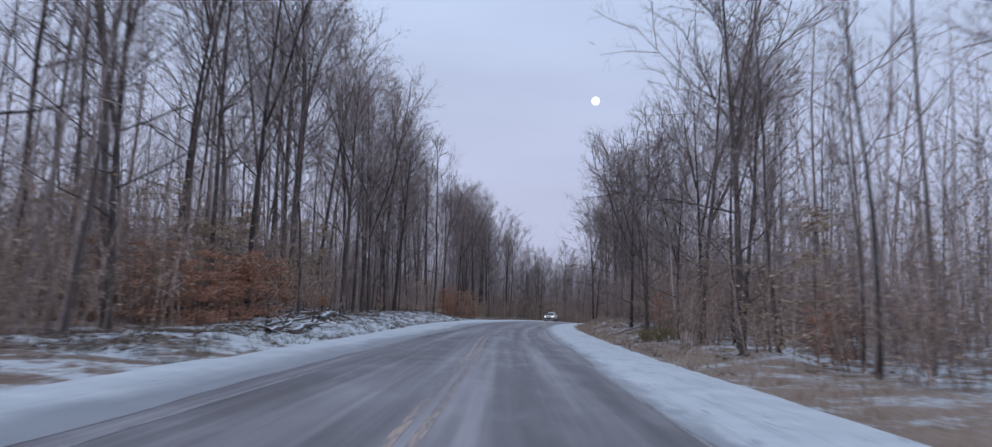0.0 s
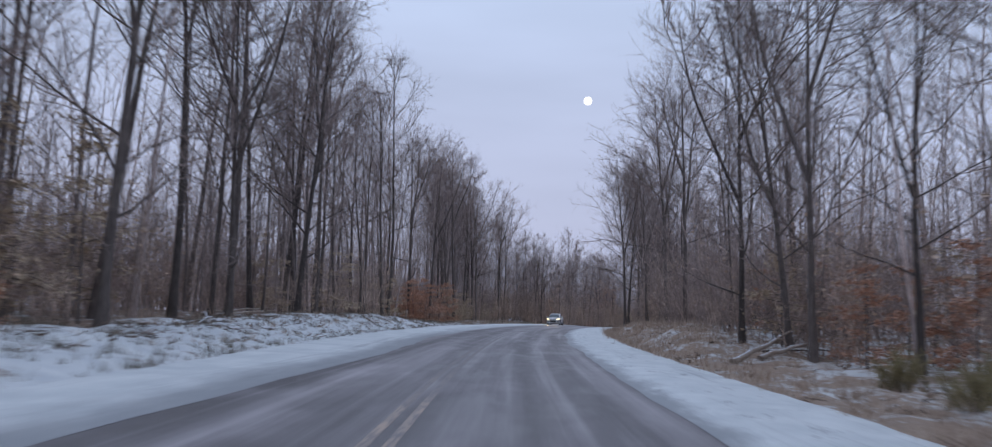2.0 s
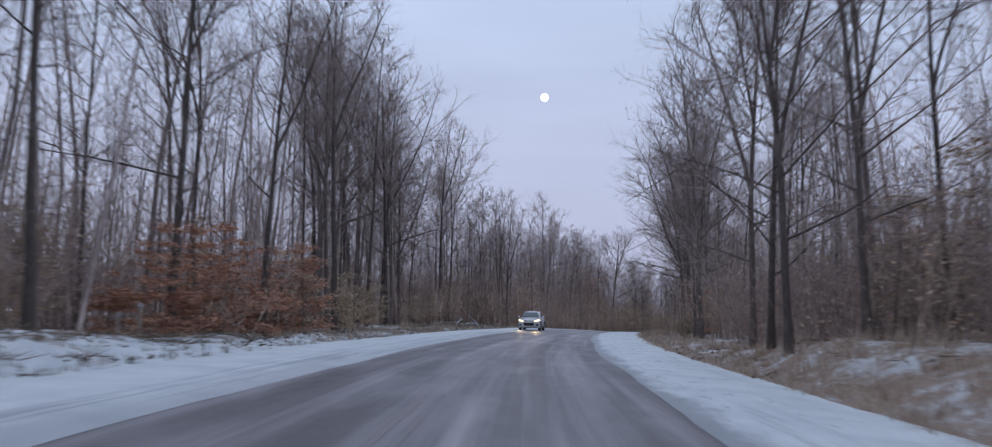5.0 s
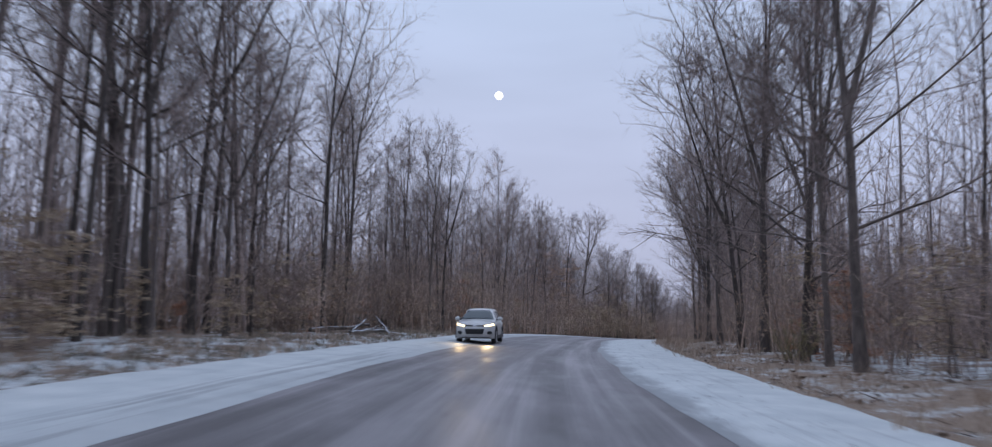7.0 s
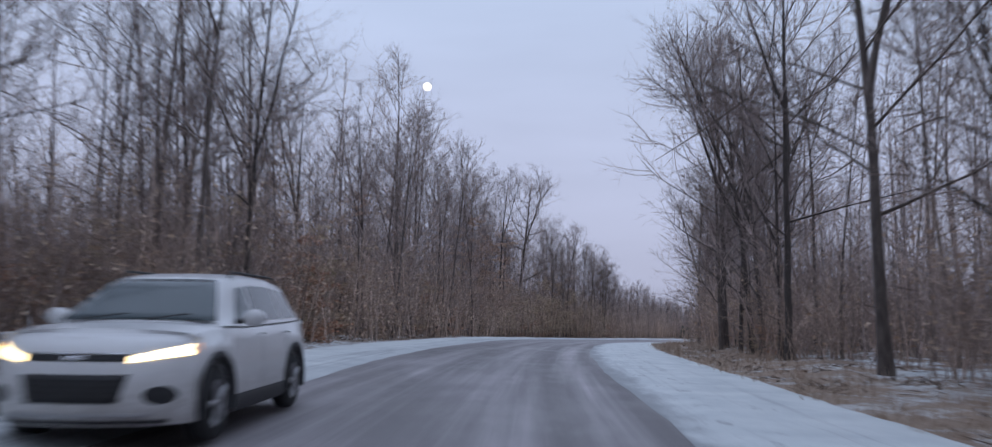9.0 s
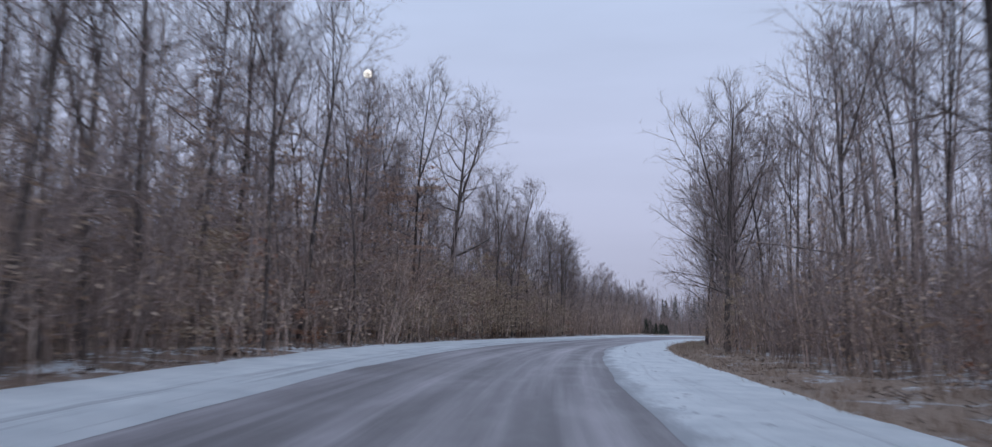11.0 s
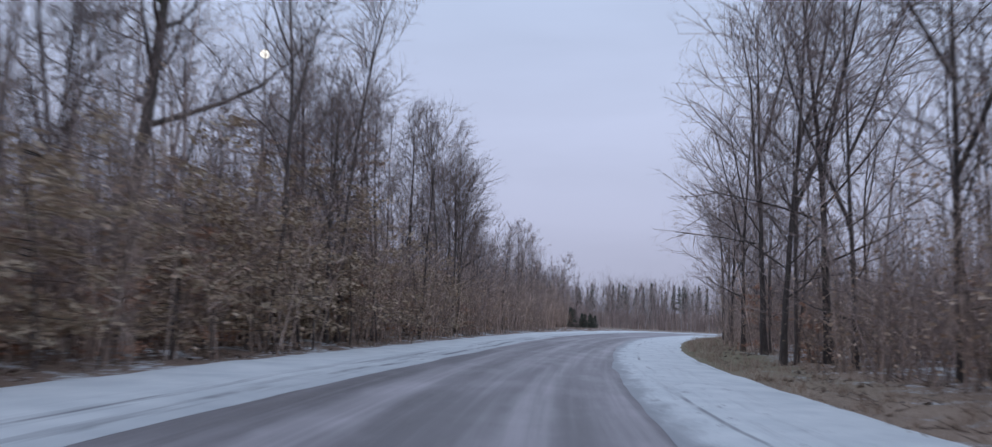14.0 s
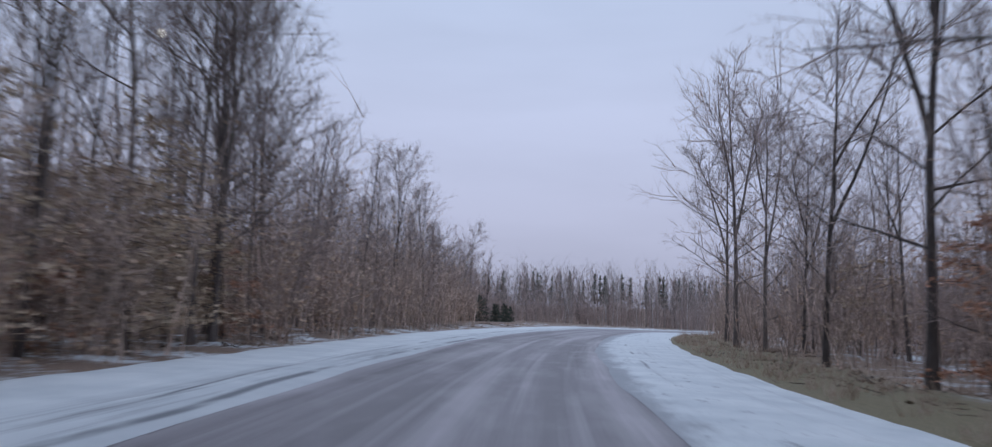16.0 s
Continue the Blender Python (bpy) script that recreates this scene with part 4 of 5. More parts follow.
def leafy(name, wood, leaf, sticks, leaf_material, label):
    ob = tagged(new(name), label, "tree")
    part("trunk", wood.mesh("trunk", BARK), ob)
    me = leaf.mesh("crown", leaf_material, False)
    me.materials.append(BARK)
    me.polygons.foreach_set("material_index", [1 if i < sticks else 0 for i in range(len(me.polygons))])
    part("crown", me, ob, "withered leaves still on the twigs")
    return ob


copper_kinds = [leafy("beech_sapling", *beech(400 + i, h, n, 0.05), COPPER, "beech sapling with withered copper leaves in the undergrowth") for i, (h, n) in enumerate([(2.6, 800), (3.6, 1000), (1.9, 560)])]
tan_kinds = [leafy("beech_sapling", *beech(410 + i, h, n), TAN_LEAF, "beech sapling with pale tan leaves in the undergrowth") for i, (h, n) in enumerate([(2.4, 420), (3.4, 560), (4.6, 720)])]
big_beech = [leafy("beech_tree", *beech(420 + i, h, n, 0.22), RUST, "young beech tree hung with rust-brown leaves") for i, (h, n) in enumerate([(10.5, 2600), (12.0, 3000)])]


def sow(kinds, count, s0, s1, side, near, deep, group, small=0.8, big=1.2):
    for _ in range(count):
        s = lay.uniform(s0, s1)
        if kinds is big_beech and 201 < s < 219:
            s -= 17
        off = near + lay.uniform(0, 1) ** 1.3 * deep
        lat = left_edge(s) - off if side < 0 else right_edge(s) + off
        tagged(copy_thing(kinds[int(lay.integers(len(kinds)))], place(s, lat, lay.uniform(0, 360), lay.uniform(small, big))), group=group)


sow(copper_kinds, 62, 27, 47, -1, 0.2, 7, "copper saplings on the outer side", 0.6, 0.95)
sow(tan_kinds, 22, 12, 40, -1, 0.5, 6, "tan saplings on the outer side", 0.8, 1.2)
sow(tan_kinds[1:], 20, 26, 60, -1, 2.0, 7, "tan saplings on the outer side", 1.0, 1.5)
sow(copper_kinds, 36, 93, 105, -1, -0.9, 3.5, "copper saplings on the outer side", 0.8, 1.15)
sow(copper_kinds, 20, 130, 245, -1, 0.0, 5, "copper saplings on the outer side")
sow(big_beech, 15, 184, 228, -1, 0.6, 5, "leafy beeches on the outer side", 0.65, 1.0)
sow(tan_kinds, 40, 192, 244, -1, -0.6, 2, "tan saplings on the outer side", 0.9, 1.4)
scatter("leafy_saplings", [beech(440 + i, h, n)[1] for i, (h, n) in enumerate(((2.8, 420), (3.8, 560), (4.8, 680)))], spots(60, 60, 290, -0.5, 8, -1, lay) + spots(34, 160, 262, 0.5, 4, -1, lay, 0.9, 1.3) + spots(30, 192, 244, 0.8, 5, -1, lay, 1.0, 1.5), TAN_LEAF, "crowded saplings still hung with pale tan leaves", "brush")
sow(copper_kinds, 9, 196, 240, -1, 0.4, 3, "copper saplings on the outer side", 0.9, 1.2)
sow(tan_kinds, 24, 98, 150, -1, -1.2, 4, "tan saplings on the outer side", 0.6, 0.9)
sow(big_beech, 2, 150, 165, -1, 1.0, 4, "leafy beeches on the outer side", 0.6, 0.8)
sow(copper_kinds, 12, 25, 70, 1, 0.5, 5, "copper saplings on the inner side")
sow(tan_kinds, 9, 56, 66, 1, 2.0, 3, "tan saplings on the inner side", 0.8, 1.1)
sow(tan_kinds, 34, 20, 280, 1, 0.0, 7, "tan saplings on the inner side")
sow(copper_kinds, 14, 120, 250, 1, 0.5, 6, "copper saplings on the inner side")
for s, lat, k, size in ((222, -10.6, 0, 0.8), (226, -11.2, 1, 0.72), (215, -9.6, 0, 0.5), (231, -10.4, 0, 0.66)):
    tagged(copy_thing(big_beech[k], place(s, lat, 70 * k + s, size)), group="leafy beeches on the outer side")
olive = leafy("beech_sapling", *beech(430, 4.2, 420, 0.45), OLIVE, "sapling with a few yellow-green leaves at the wood's edge")
olive.matrix_world = place(*where(7.4, 166.0), 20)
for ob in (*copper_kinds, *tan_kinds, *big_beech):
    far_away(ob)


for side, zone in ((-1, spots(450, 134, 300, -0.9, 12, -1, lay, power=1.6) + spots(60, 8, 46, 1.0, 10, -1, lay) + spots(130, 0, 105, 2.0, 16, -1, lay) + spots(110, 120, 270, 9, 26, -1, lay, 1.0, 1.4)), (1, spots(430, 0, 320, 0.2, 12, 1, lay, power=1.6))):
    word = "outer" if side < 0 else "inner"
    scatter("thicket", [g for g, _ in thick_kinds], zone, BRUSH, "thicket of thin grey-brown saplings on the %s side" % word, "brush")
    scatter("withered_leaves", [l for _, l in thick_kinds], zone, THICK, "faded brown leaves still hanging in the %s thicket" % word, "leaves")


# ---------------------------------------------------------------- dry grass
def tuft(seed, height, blades):
    rng = np.random.default_rng(seed)
    g = Geo()
    for _ in range(blades):
        p = np.array([rng.normal(0, 0.10), rng.normal(0, 0.10), -0.02])
        q = p + np.array([rng.normal(0, 0.35), rng.normal(0, 0.35), 1.0]) * height * rng.uniform(0.4, 1.1)
        g.sliver(p, q, 0.011)
    return g


tuft_kinds = [tuft(500 + i, h, n) for i, (h, n) in enumerate([(0.34, 12), (0.5, 10), (0.24, 14)])]
scatter("dry_grass", tuft_kinds, [(lay.uniform(8, 300), 4.9 + lay.uniform(0, 1) ** 1.3 * 3.6, lay.uniform(0, 6.28), lay.uniform(0.6, 1.3)) for _ in range(1800)], GRASS, "brown dry grass along the verge inside the bend", "grass")
scatter("dry_grass", tuft_kinds, [(lay.uniform(56, 98), 5.1 + lay.uniform(0, 1) * 4.2, lay.uniform(0, 6.28), lay.uniform(0.6, 1.3)) for _ in range(560)], GRASS, "pale dead grass on the inner bank", "grass")
scatter("dry_grass", tuft_kinds, [(lay.uniform(2, 300), -7.3 - lay.uniform(0, 1) ** 0.9 * 4.0, lay.uniform(0, 6.28), lay.uniform(0.4, 1.0)) for _ in range(900)], GRASS, "sparse dry stalks poking out of the snow", "grass")

scatter("dry_grass", tuft_kinds, [(s, float(edge(s, SNOW_L)) - 0.05 - lay.uniform(0, 1) * 3.2, lay.uniform(0, 6.28), lay.uniform(0.5, 1.1)) for s in lay.uniform(98, 152, 420)], GRASS, "brown dead grass between the snow and the outer woods", "grass")
scatter("dry_weeds", tuft_kinds, [(s, float(edge(s, SNOW_L)) - 0.1 - lay.uniform(0, 1) ** 1.1 * 4.0, lay.uniform(0, 6.28), lay.uniform(0.35, 0.8)) for s in np.r_[lay.uniform(14, 104, 1500), lay.uniform(104, 148, 900)]], WEED, "thin dark weeds standing in the snow of the bank", "grass")

# ---------------------------------------------------------------- twigs and leaves shed on the banks
def debris(seed, count):
    rng = np.random.default_rng(seed)
    g = Geo()
    for _ in range(count):
        p = np.array([rng.normal(0, 0.30), rng.normal(0, 0.30), rng.uniform(0.0, 0.05)])
        a = rng.uniform(0, 6.28)
        d = np.array([math.cos(a), math.sin(a), rng.uniform(-0.05, 0.5)])
        if rng.uniform() < 0.55:
            g.spike(p, p + d * rng.uniform(0.10, 0.45), 0.012)
        else:
            w = np.array([-math.sin(a), math.cos(a), rng.normal(0, 0.4)]) * rng.uniform(0.02, 0.045)
            q = p + d * rng.uniform(0.06, 0.12)
            g.add([p - w, p + w, q + w * 0.7, q - w * 0.8 + (0, 0, 0.02)], [(0, 1, 2), (0, 2, 3)])
    return g


SHED = leaf_mat("shed_leaf_and_twig", (0.085, 0.058, 0.045), (0.20, 0.135, 0.095), (0.33, 0.24, 0.175))
debris_kinds = [debris(520 + i, 9) for i in range(4)]
scatter("forest_debris", debris_kinds, [(lay.uniform(8, 104), -7.35 - lay.uniform(0, 1) ** 0.8 * 4.2, lay.uniform(0, 6.28), lay.uniform(0.6, 1.3)) for _ in range(1150)] + [(lay.uniform(104, 290), left_edge(150) + 1.0 - lay.uniform(0, 1) * 2.0, lay.uniform(0, 6.28), lay.uniform(0.6, 1.3)) for _ in range(350)], SHED, "shed leaves and broken twigs strewn over the snow bank", "debris")
scatter("forest_debris", debris_kinds, [(lay.uniform(20, 290), 5.2 + lay.uniform(0, 1) * 4.5, lay.uniform(0, 6.28), lay.uniform(0.6, 1.4)) for _ in range(800)], SHED, "shed leaves and broken twigs on the verge", "debris")

# ---------------------------------------------------------------- fallen wood, stubs and a birch
def fallen(name, a, b, r, lift, mat, label, seed, arms=0, category="log"):
    """A fallen stem between two places, its ends lifted off the ground."""
    rng = np.random.default_rng(seed)
    sa, sb = where(*a), where(*b)
    p = np.array([*a, float(land(*sa)) + lift[0] + r * 0.6])
    q = np.array([*b, float(land(*sb)) + lift[1] + r * 0.6])
    u = np.linspace(0, 1, 9)
    pts = p * (1 - u[:, None]) + q * u[:, None] + rng.normal(0, r * 0.35, (9, 3))
    g = Geo()
    g.tube(pts, r * (1 - 0.45 * u) * rng.uniform(0.9, 1.1, 9), 9)
    for end, way, k in ((pts[0], pts[0] - pts[1], 0), (pts[-1], pts[-1] - pts[-2], 1)):
        way = way / np.linalg.norm(way)
        rr = r * (0.9 if k == 0 else 0.5)
        for _ in range(5):
            off = rng.normal(0, rr * 0.35, 3)
            g.spike(end + off - way * 0.03, end + off + way * rr * rng.uniform(0.6, 2.2), rr * 0.45)
    for _ in range(arms):
        c, dd = at(pts, rng.uniform(0.2, 0.9))
        arm = grow(rng, c, sideways(rng, dd, rng.uniform(0.6, 1.1)) + (0, 0, 0.4), rng.uniform(0.6, 1.6), 3, 0.15, 0.0)
        g.tube(arm, (r * 0.35, r * 0.28, r * 0.2, 0.008), 5)
    return tagged(new(name, g.mesh(name, mat)), label, category)


SNOWY, BARE = "fallen snow-capped log rotting on the forest edge", "bare pale broken stick lying on the verge"
fallen("fallen_log", (-11.5, 36.3), (-10.6, 45.3), 0.19, (0.05, 0.18), LOG, SNOWY, 1, 3)
fallen("fallen_log", (-12.4, 37.0), (-11.3, 43.6), 0.14, (0.05, 0.30), LOG, SNOWY, 2, 2)
fallen("fallen_log", (-10.0, 33.0), (-10.8, 40.5), 0.09, (0.02, 0.10), LOG, SNOWY, 3, 2)
fallen("fallen_log", (-11.8, 43.8), (-10.1, 46.4), 0.10, (0.35, 0.05), LOG, SNOWY, 4, 2)
fallen("fallen_branch", (-10.6, 57.5), (-9.0, 53.6), 0.045, (0.25, 0.02), LOG, "thin snowy branch lying down the bank", 5, 1)
fallen("fallen_branch", (-12.5, 62.0), (-12.0, 70.0), 0.06, (0.25, 0.3), PALE_LOG, BARE, 6, 1)
fallen("fallen_log", (6.9, 52.6), (9.6, 56.2), 0.10, (0.03, 0.50), PALE_LOG, "pale barkless log leaning on a brush heap", 7, 1)
fallen("fallen_log", (8.1, 53.7), (10.1, 55.4), 0.09, (0.08, 0.25), PALE_LOG, "pale barkless log lying on a brush heap", 8, 1)
fallen("fallen_branch", (8.9, 56.0), (10.4, 54.2), 0.05, (0.10, 0.35), LOG, "snowy branch on a brush heap", 9, 2)
fallen("fallen_log", (-8.2, 34.6), (-8.9, 41.6), 0.17, (0.05, 0.22), LOG, SNOWY, 21, 4)
fallen("fallen_log", (-7.4, 27.3), (-8.0, 33.4), 0.12, (0.02, 0.08), LOG, SNOWY, 22, 3)
fallen("fallen_log", (-7.6, 25.2), (-8.6, 31.8), 0.10, (0.02, 0.12), LOG, SNOWY, 23, 3)
fallen("fallen_branch", (-8.6, 27.4), (-7.4, 25.8), 0.06, (0.15, 0.02), LOG, "thin snowy branch lying down the bank", 24, 2)
fallen("fallen_branch", (-9.4, 31.0), (-8.6, 36.2), 0.06, (0.10, 0.20), LOG, "thin snowy branch lying down the bank", 25, 3)
fallen("fallen_branch", (-9.6, 42.2), (-8.7, 40.4), 0.07, (0.35, 0.05), LOG, "dark root end of a snowy log", 26, 5)
fallen("fallen_branch", (-9.8, 55.5), (-7.5, 47.0), 0.045, (0.10, 0.02), LOG, "thin snowy branch lying down the bank", 27, 2)
fallen("fallen_branch", (-11.0, 59.5), (-10.6, 66.5), 0.05, (0.12, 0.16), PALE_LOG, BARE, 28, 1)
fallen("fallen_log", (-0.6, 138.0), (1.8, 145.0), 0.12, (0.05, 0.38), LOG, SNOWY, 10, 3)
fallen("fallen_branch", (1.1, 140.8), (1.7, 144.0), 0.08, (0.0, 0.75), LOG, "dark forked branch sticking out of the snow", 11, 1)
fallen("fallen_branch", (0.4, 142.6), (2.9, 145.8), 0.07, (0.05, 0.25), LOG, "snow-dusted limb on the verge", 12, 2)
fallen("fallen_log", (1.5, 134.2), (3.0, 139.8), 0.10, (0.04, 0.12), LOG, SNOWY, 17, 4)
fallen("fallen_branch", (3.1, 138.9), (2.3, 141.2), 0.05, (0.0, 0.75), LOG, "dark forked branch sticking out of the snow", 18, 2)
fallen("fallen_branch", (21.2, 199.3), (22.8, 201.6), 0.05, (0.0, 0.85), PALE_LOG, "bare pale branch leaning out of the brush", 13, 0)
fallen("fallen_branch", (55.7, 251.8), (55.0, 252.6), 0.05, (0.0, 0.95), PALE_LOG, "bare pale branch leaning out of the brush", 14, 0)
fallen("fallen_branch", (53.0, 249.0), (54.6, 250.6), 0.06, (0.05, 0.10), PALE_LOG, BARE, 15, 0)
fallen("fallen_branch", (17.6, 187.0), (19.4, 189.6), 0.05, (0.0, 0.55), LOG, "snow-dusted branch in the brush", 16, 2)


def stub(x, y, height, r, seed):
    """A dead trunk broken off short."""
    rng = np.random.default_rng(seed)
    g = Geo()
    pts = grow(rng, (0, 0, -0.15), (rng.normal(0, 0.06), rng.normal(0, 0.06), 1), height, 6, 0.04, 0.02)
    g.tube(pts, r * np.linspace(1.1, 0.75, 7), 9, 0.3)
    for _ in range(9):
        a = rng.uniform(0, 6.28)
        c = pts[-1] + np.array([math.cos(a), math.sin(a), 0]) * r * 0.5
        g.spike(c - (0, 0, 0.05), c + np.array([rng.normal(0, 0.02), rng.normal(0, 0.02), rng.uniform(0.06, 0.25)]), r * 0.35)
    ob = tagged(new("stump", g.mesh("stump", PALE_LOG)), "pale broken-off dead trunk standing at the wood's edge", "stump")
    ob.matrix_world = place(*where(x, y))


for i, (x, y, height, r) in enumerate(((-7.7, 94.4, 1.1, 0.08), (-8.4, 94.0, 0.8, 0.07), (8.8, 162.4, 1.9, 0.07), (6.2, 160.5, 1.2, 0.06))):
    stub(x, y, height, r, 70 + i)

MOSS = leaf_mat("olive_stalk", (0.22, 0.185, 0.085), (0.33, 0.275, 0.135), (0.40, 0.33, 0.19))


def mossy_bush(seed, height, shoots):
    rng = np.random.default_rng(seed)
    wood, green = Geo(), Geo()
    for _ in range(shoots):
        a = rng.uniform(0, 6.28)
        b = grow(rng, (rng.normal(0, 0.15), rng.normal(0, 0.15), -0.08), (math.cos(a) * 0.45, math.sin(a) * 0.45, 1), height * rng.uniform(0.6, 1.1), 4, 0.14, 0.0)
        wood.tube(b, (0.013, 0.011, 0.009, 0.006, 0.003), 4)
        for _ in range(34):
            p, d = at(b, rng.uniform(0.1, 1.0))
            w = sideways(rng, d, rng.uniform(0.3, 0.9))
            green.spike(p, p + w * rng.uniform(0.12, 0.34), 0.008)
    return tree_thing("bush", wood, green, BARK, MOSS, "yellow-green mossy bush of fine stalks on the verge", "bush")


for i, (s, lat, height) in enumerate(((41.0, 7.0, 0.8), (42.4, 7.9, 0.95), (43.6, 8.9, 0.9), (45.0, 7.6, 0.75), (46.5, 8.6, 0.8), (126.0, 8.0, 1.7))):
    mossy_bush(95 + i, height, 16).matrix_world = place(s, lat, 70.0 * i)

birch = tree_thing("birch_tree", *forest_tree(90, 10.0, 0.085, clear=0.4, limbs=10, subs=5, tw=5, reach=0.18, low=1), PALE_BARK, TWIG, "leaning white-barked birch at the end of the woods")
birch.matrix_world = place(*where(76.3, 282.6), 0, 1.0, 0.0, (4, 14))

# ---------------------------------------------------------------- the car
PAINT = Mat("pearl_white_paint", 0.32)
PAINT.color(PAINT.mix(PAINT.range(PAINT.noise(PAINT.coords("Object"), 3, 5), 0.45, 0.75, 0, 0.25), (0.74, 0.74, 0.74), (0.56, 0.54, 0.51)))
_low = PAINT.node("ShaderNodeSeparateXYZ")
PAINT.link(PAINT.coords("Object"), _low.inputs[0])
_grime = PAINT.math("MULTIPLY", PAINT.range(_low.outputs["Z"], 0.35, 0.8, 0.6, 0.0), PAINT.range(PAINT.noise(PAINT.coords("Object", (1.5, 1.5, 4)), 3, 5, 0.7), 0.3, 0.65, 0.4, 1))
PAINT.color(PAINT.mix(_grime, PAINT.b.inputs["Base Color"].links[0].from_socket, (0.30, 0.27, 0.24)))
PAINT.b.inputs["Coat Weight"].default_value = 0.5
PAINT = PAINT.m
# bluish base colour stands in for sky reflected in the glass
GLASS = Mat("sky_toned_car_glass", 0.06)
GLASS.color((0.085, 0.11, 0.12))
GLASS.b.inputs["Specular IOR Level"].default_value = 0.7
GLASS = GLASS.m
TRIM = plain("black_plastic_trim", (0.022, 0.022, 0.024), 0.55, 0, 0.2, 20)
RUBBER = plain("tyre_rubber", (0.025, 0.025, 0.026), 0.85, 0, 0.3, 30, 0.3)
ALLOY = plain("grey_alloy", (0.42, 0.42, 0.43), 0.35, 0.8, 0.1)
CHROME = plain("chrome_trim", (0.7, 0.7, 0.72), 0.15, 1.0, 0.05)


def lamp_mat(name, col, power):
    m = Mat(name, 0.1)
    m.color((0.7, 0.65, 0.55))
    m.b.inputs["Emission Color"].default_value = (*col, 1)
    m.b.inputs["Emission Strength"].default_value = power
    return m.m


BEAM = lamp_mat("lit_headlight", (1.0, 0.76, 0.40), 4.0)
AMBER = lamp_mat("amber_marker", (1.0, 0.36, 0.05), 1.6)
NOSE, TAIL, WAIST, AXLE_F, AXLE_R, WHEEL_R = 2.12, -2.10, 0.885, 1.24, -1.31, 0.34


def grid(rows, mat, name, soft=True, thick=0.0):
    """A mesh from rows of points, with an optional thickness."""
    rows = np.asarray(rows, float)
    n, k, _ = rows.shape
    a = (np.arange(n - 1)[:, None] * k + np.arange(k - 1)[None]).ravel()
    me = mesh_of(name, rows.reshape(-1, 3).tolist(), np.stack([a, a + 1, a + k + 1, a + k], -1).tolist(), mat, soft)
    if thick:
        bm = bmesh.new()
        bm.from_mesh(me)
        bmesh.ops.recalc_face_normals(bm, faces=bm.faces)
        bmesh.ops.solidify(bm, geom=bm.faces[:], thickness=thick)
        bm.to_mesh(me)
        bm.free()
    return me


def sill(x):
    """Lower edge of the body side, which rises over the wheels."""
    z = 0.25
    for w in (AXLE_F, AXLE_R):
        if abs(x - w) < 0.415:
            z = max(z, WHEEL_R + math.sqrt(0.415 ** 2 - (x - w) ** 2))
    return z


def deck(x):
    """Height of bonnet and waistline."""
    return float(np.interp(x, [-2.1, -1.9, -1.0, 0.4, 0.95, 1.3, 1.68, 1.95], [1.04, 1.08, 1.05, 1.02, 1.03, 1.02, 0.975, 0.93]))


def girth(x):
    return float(np.interp(x, [-2.1, -1.9, -1.5, 0.0, 1.3, 1.68], [0.74, 0.84, 0.885, 0.885, 0.885, 0.86]))


def roof(x):
    return float(np.interp(x, [-2.06, -1.85, -1.55, -1.0, -0.4, 0.0, 0.3, 0.55, 0.8, 1.02], [1.06, 1.34, 1.50, 1.555, 1.565, 1.545, 1.495, 1.375, 1.20, 1.035]))


def flank(x, u):
    """Half width and height on the glasshouse's side, u from waist to roof."""
    top = roof(x) - 0.05
    lo = deck(x) - 0.01
    return (girth(x) - 0.07) * (1 - u) + 0.60 * u, lo + (top - lo) * u


def front(y, z):
    """How far forward the nose reaches."""
    set_back = np.interp(z, [0.22, 0.30, 0.45, 0.60, 0.72, 0.82, 0.89, 0.935, 0.965], [0.10, 0.03, 0.0, 0.01, 0.03, 0.06, 0.12, 0.22, 0.40])
    return max(1.66, NOSE - 0.20 * y * y - 0.30 * (abs(y) / 0.86) ** 5 * 0.86 - set_back)


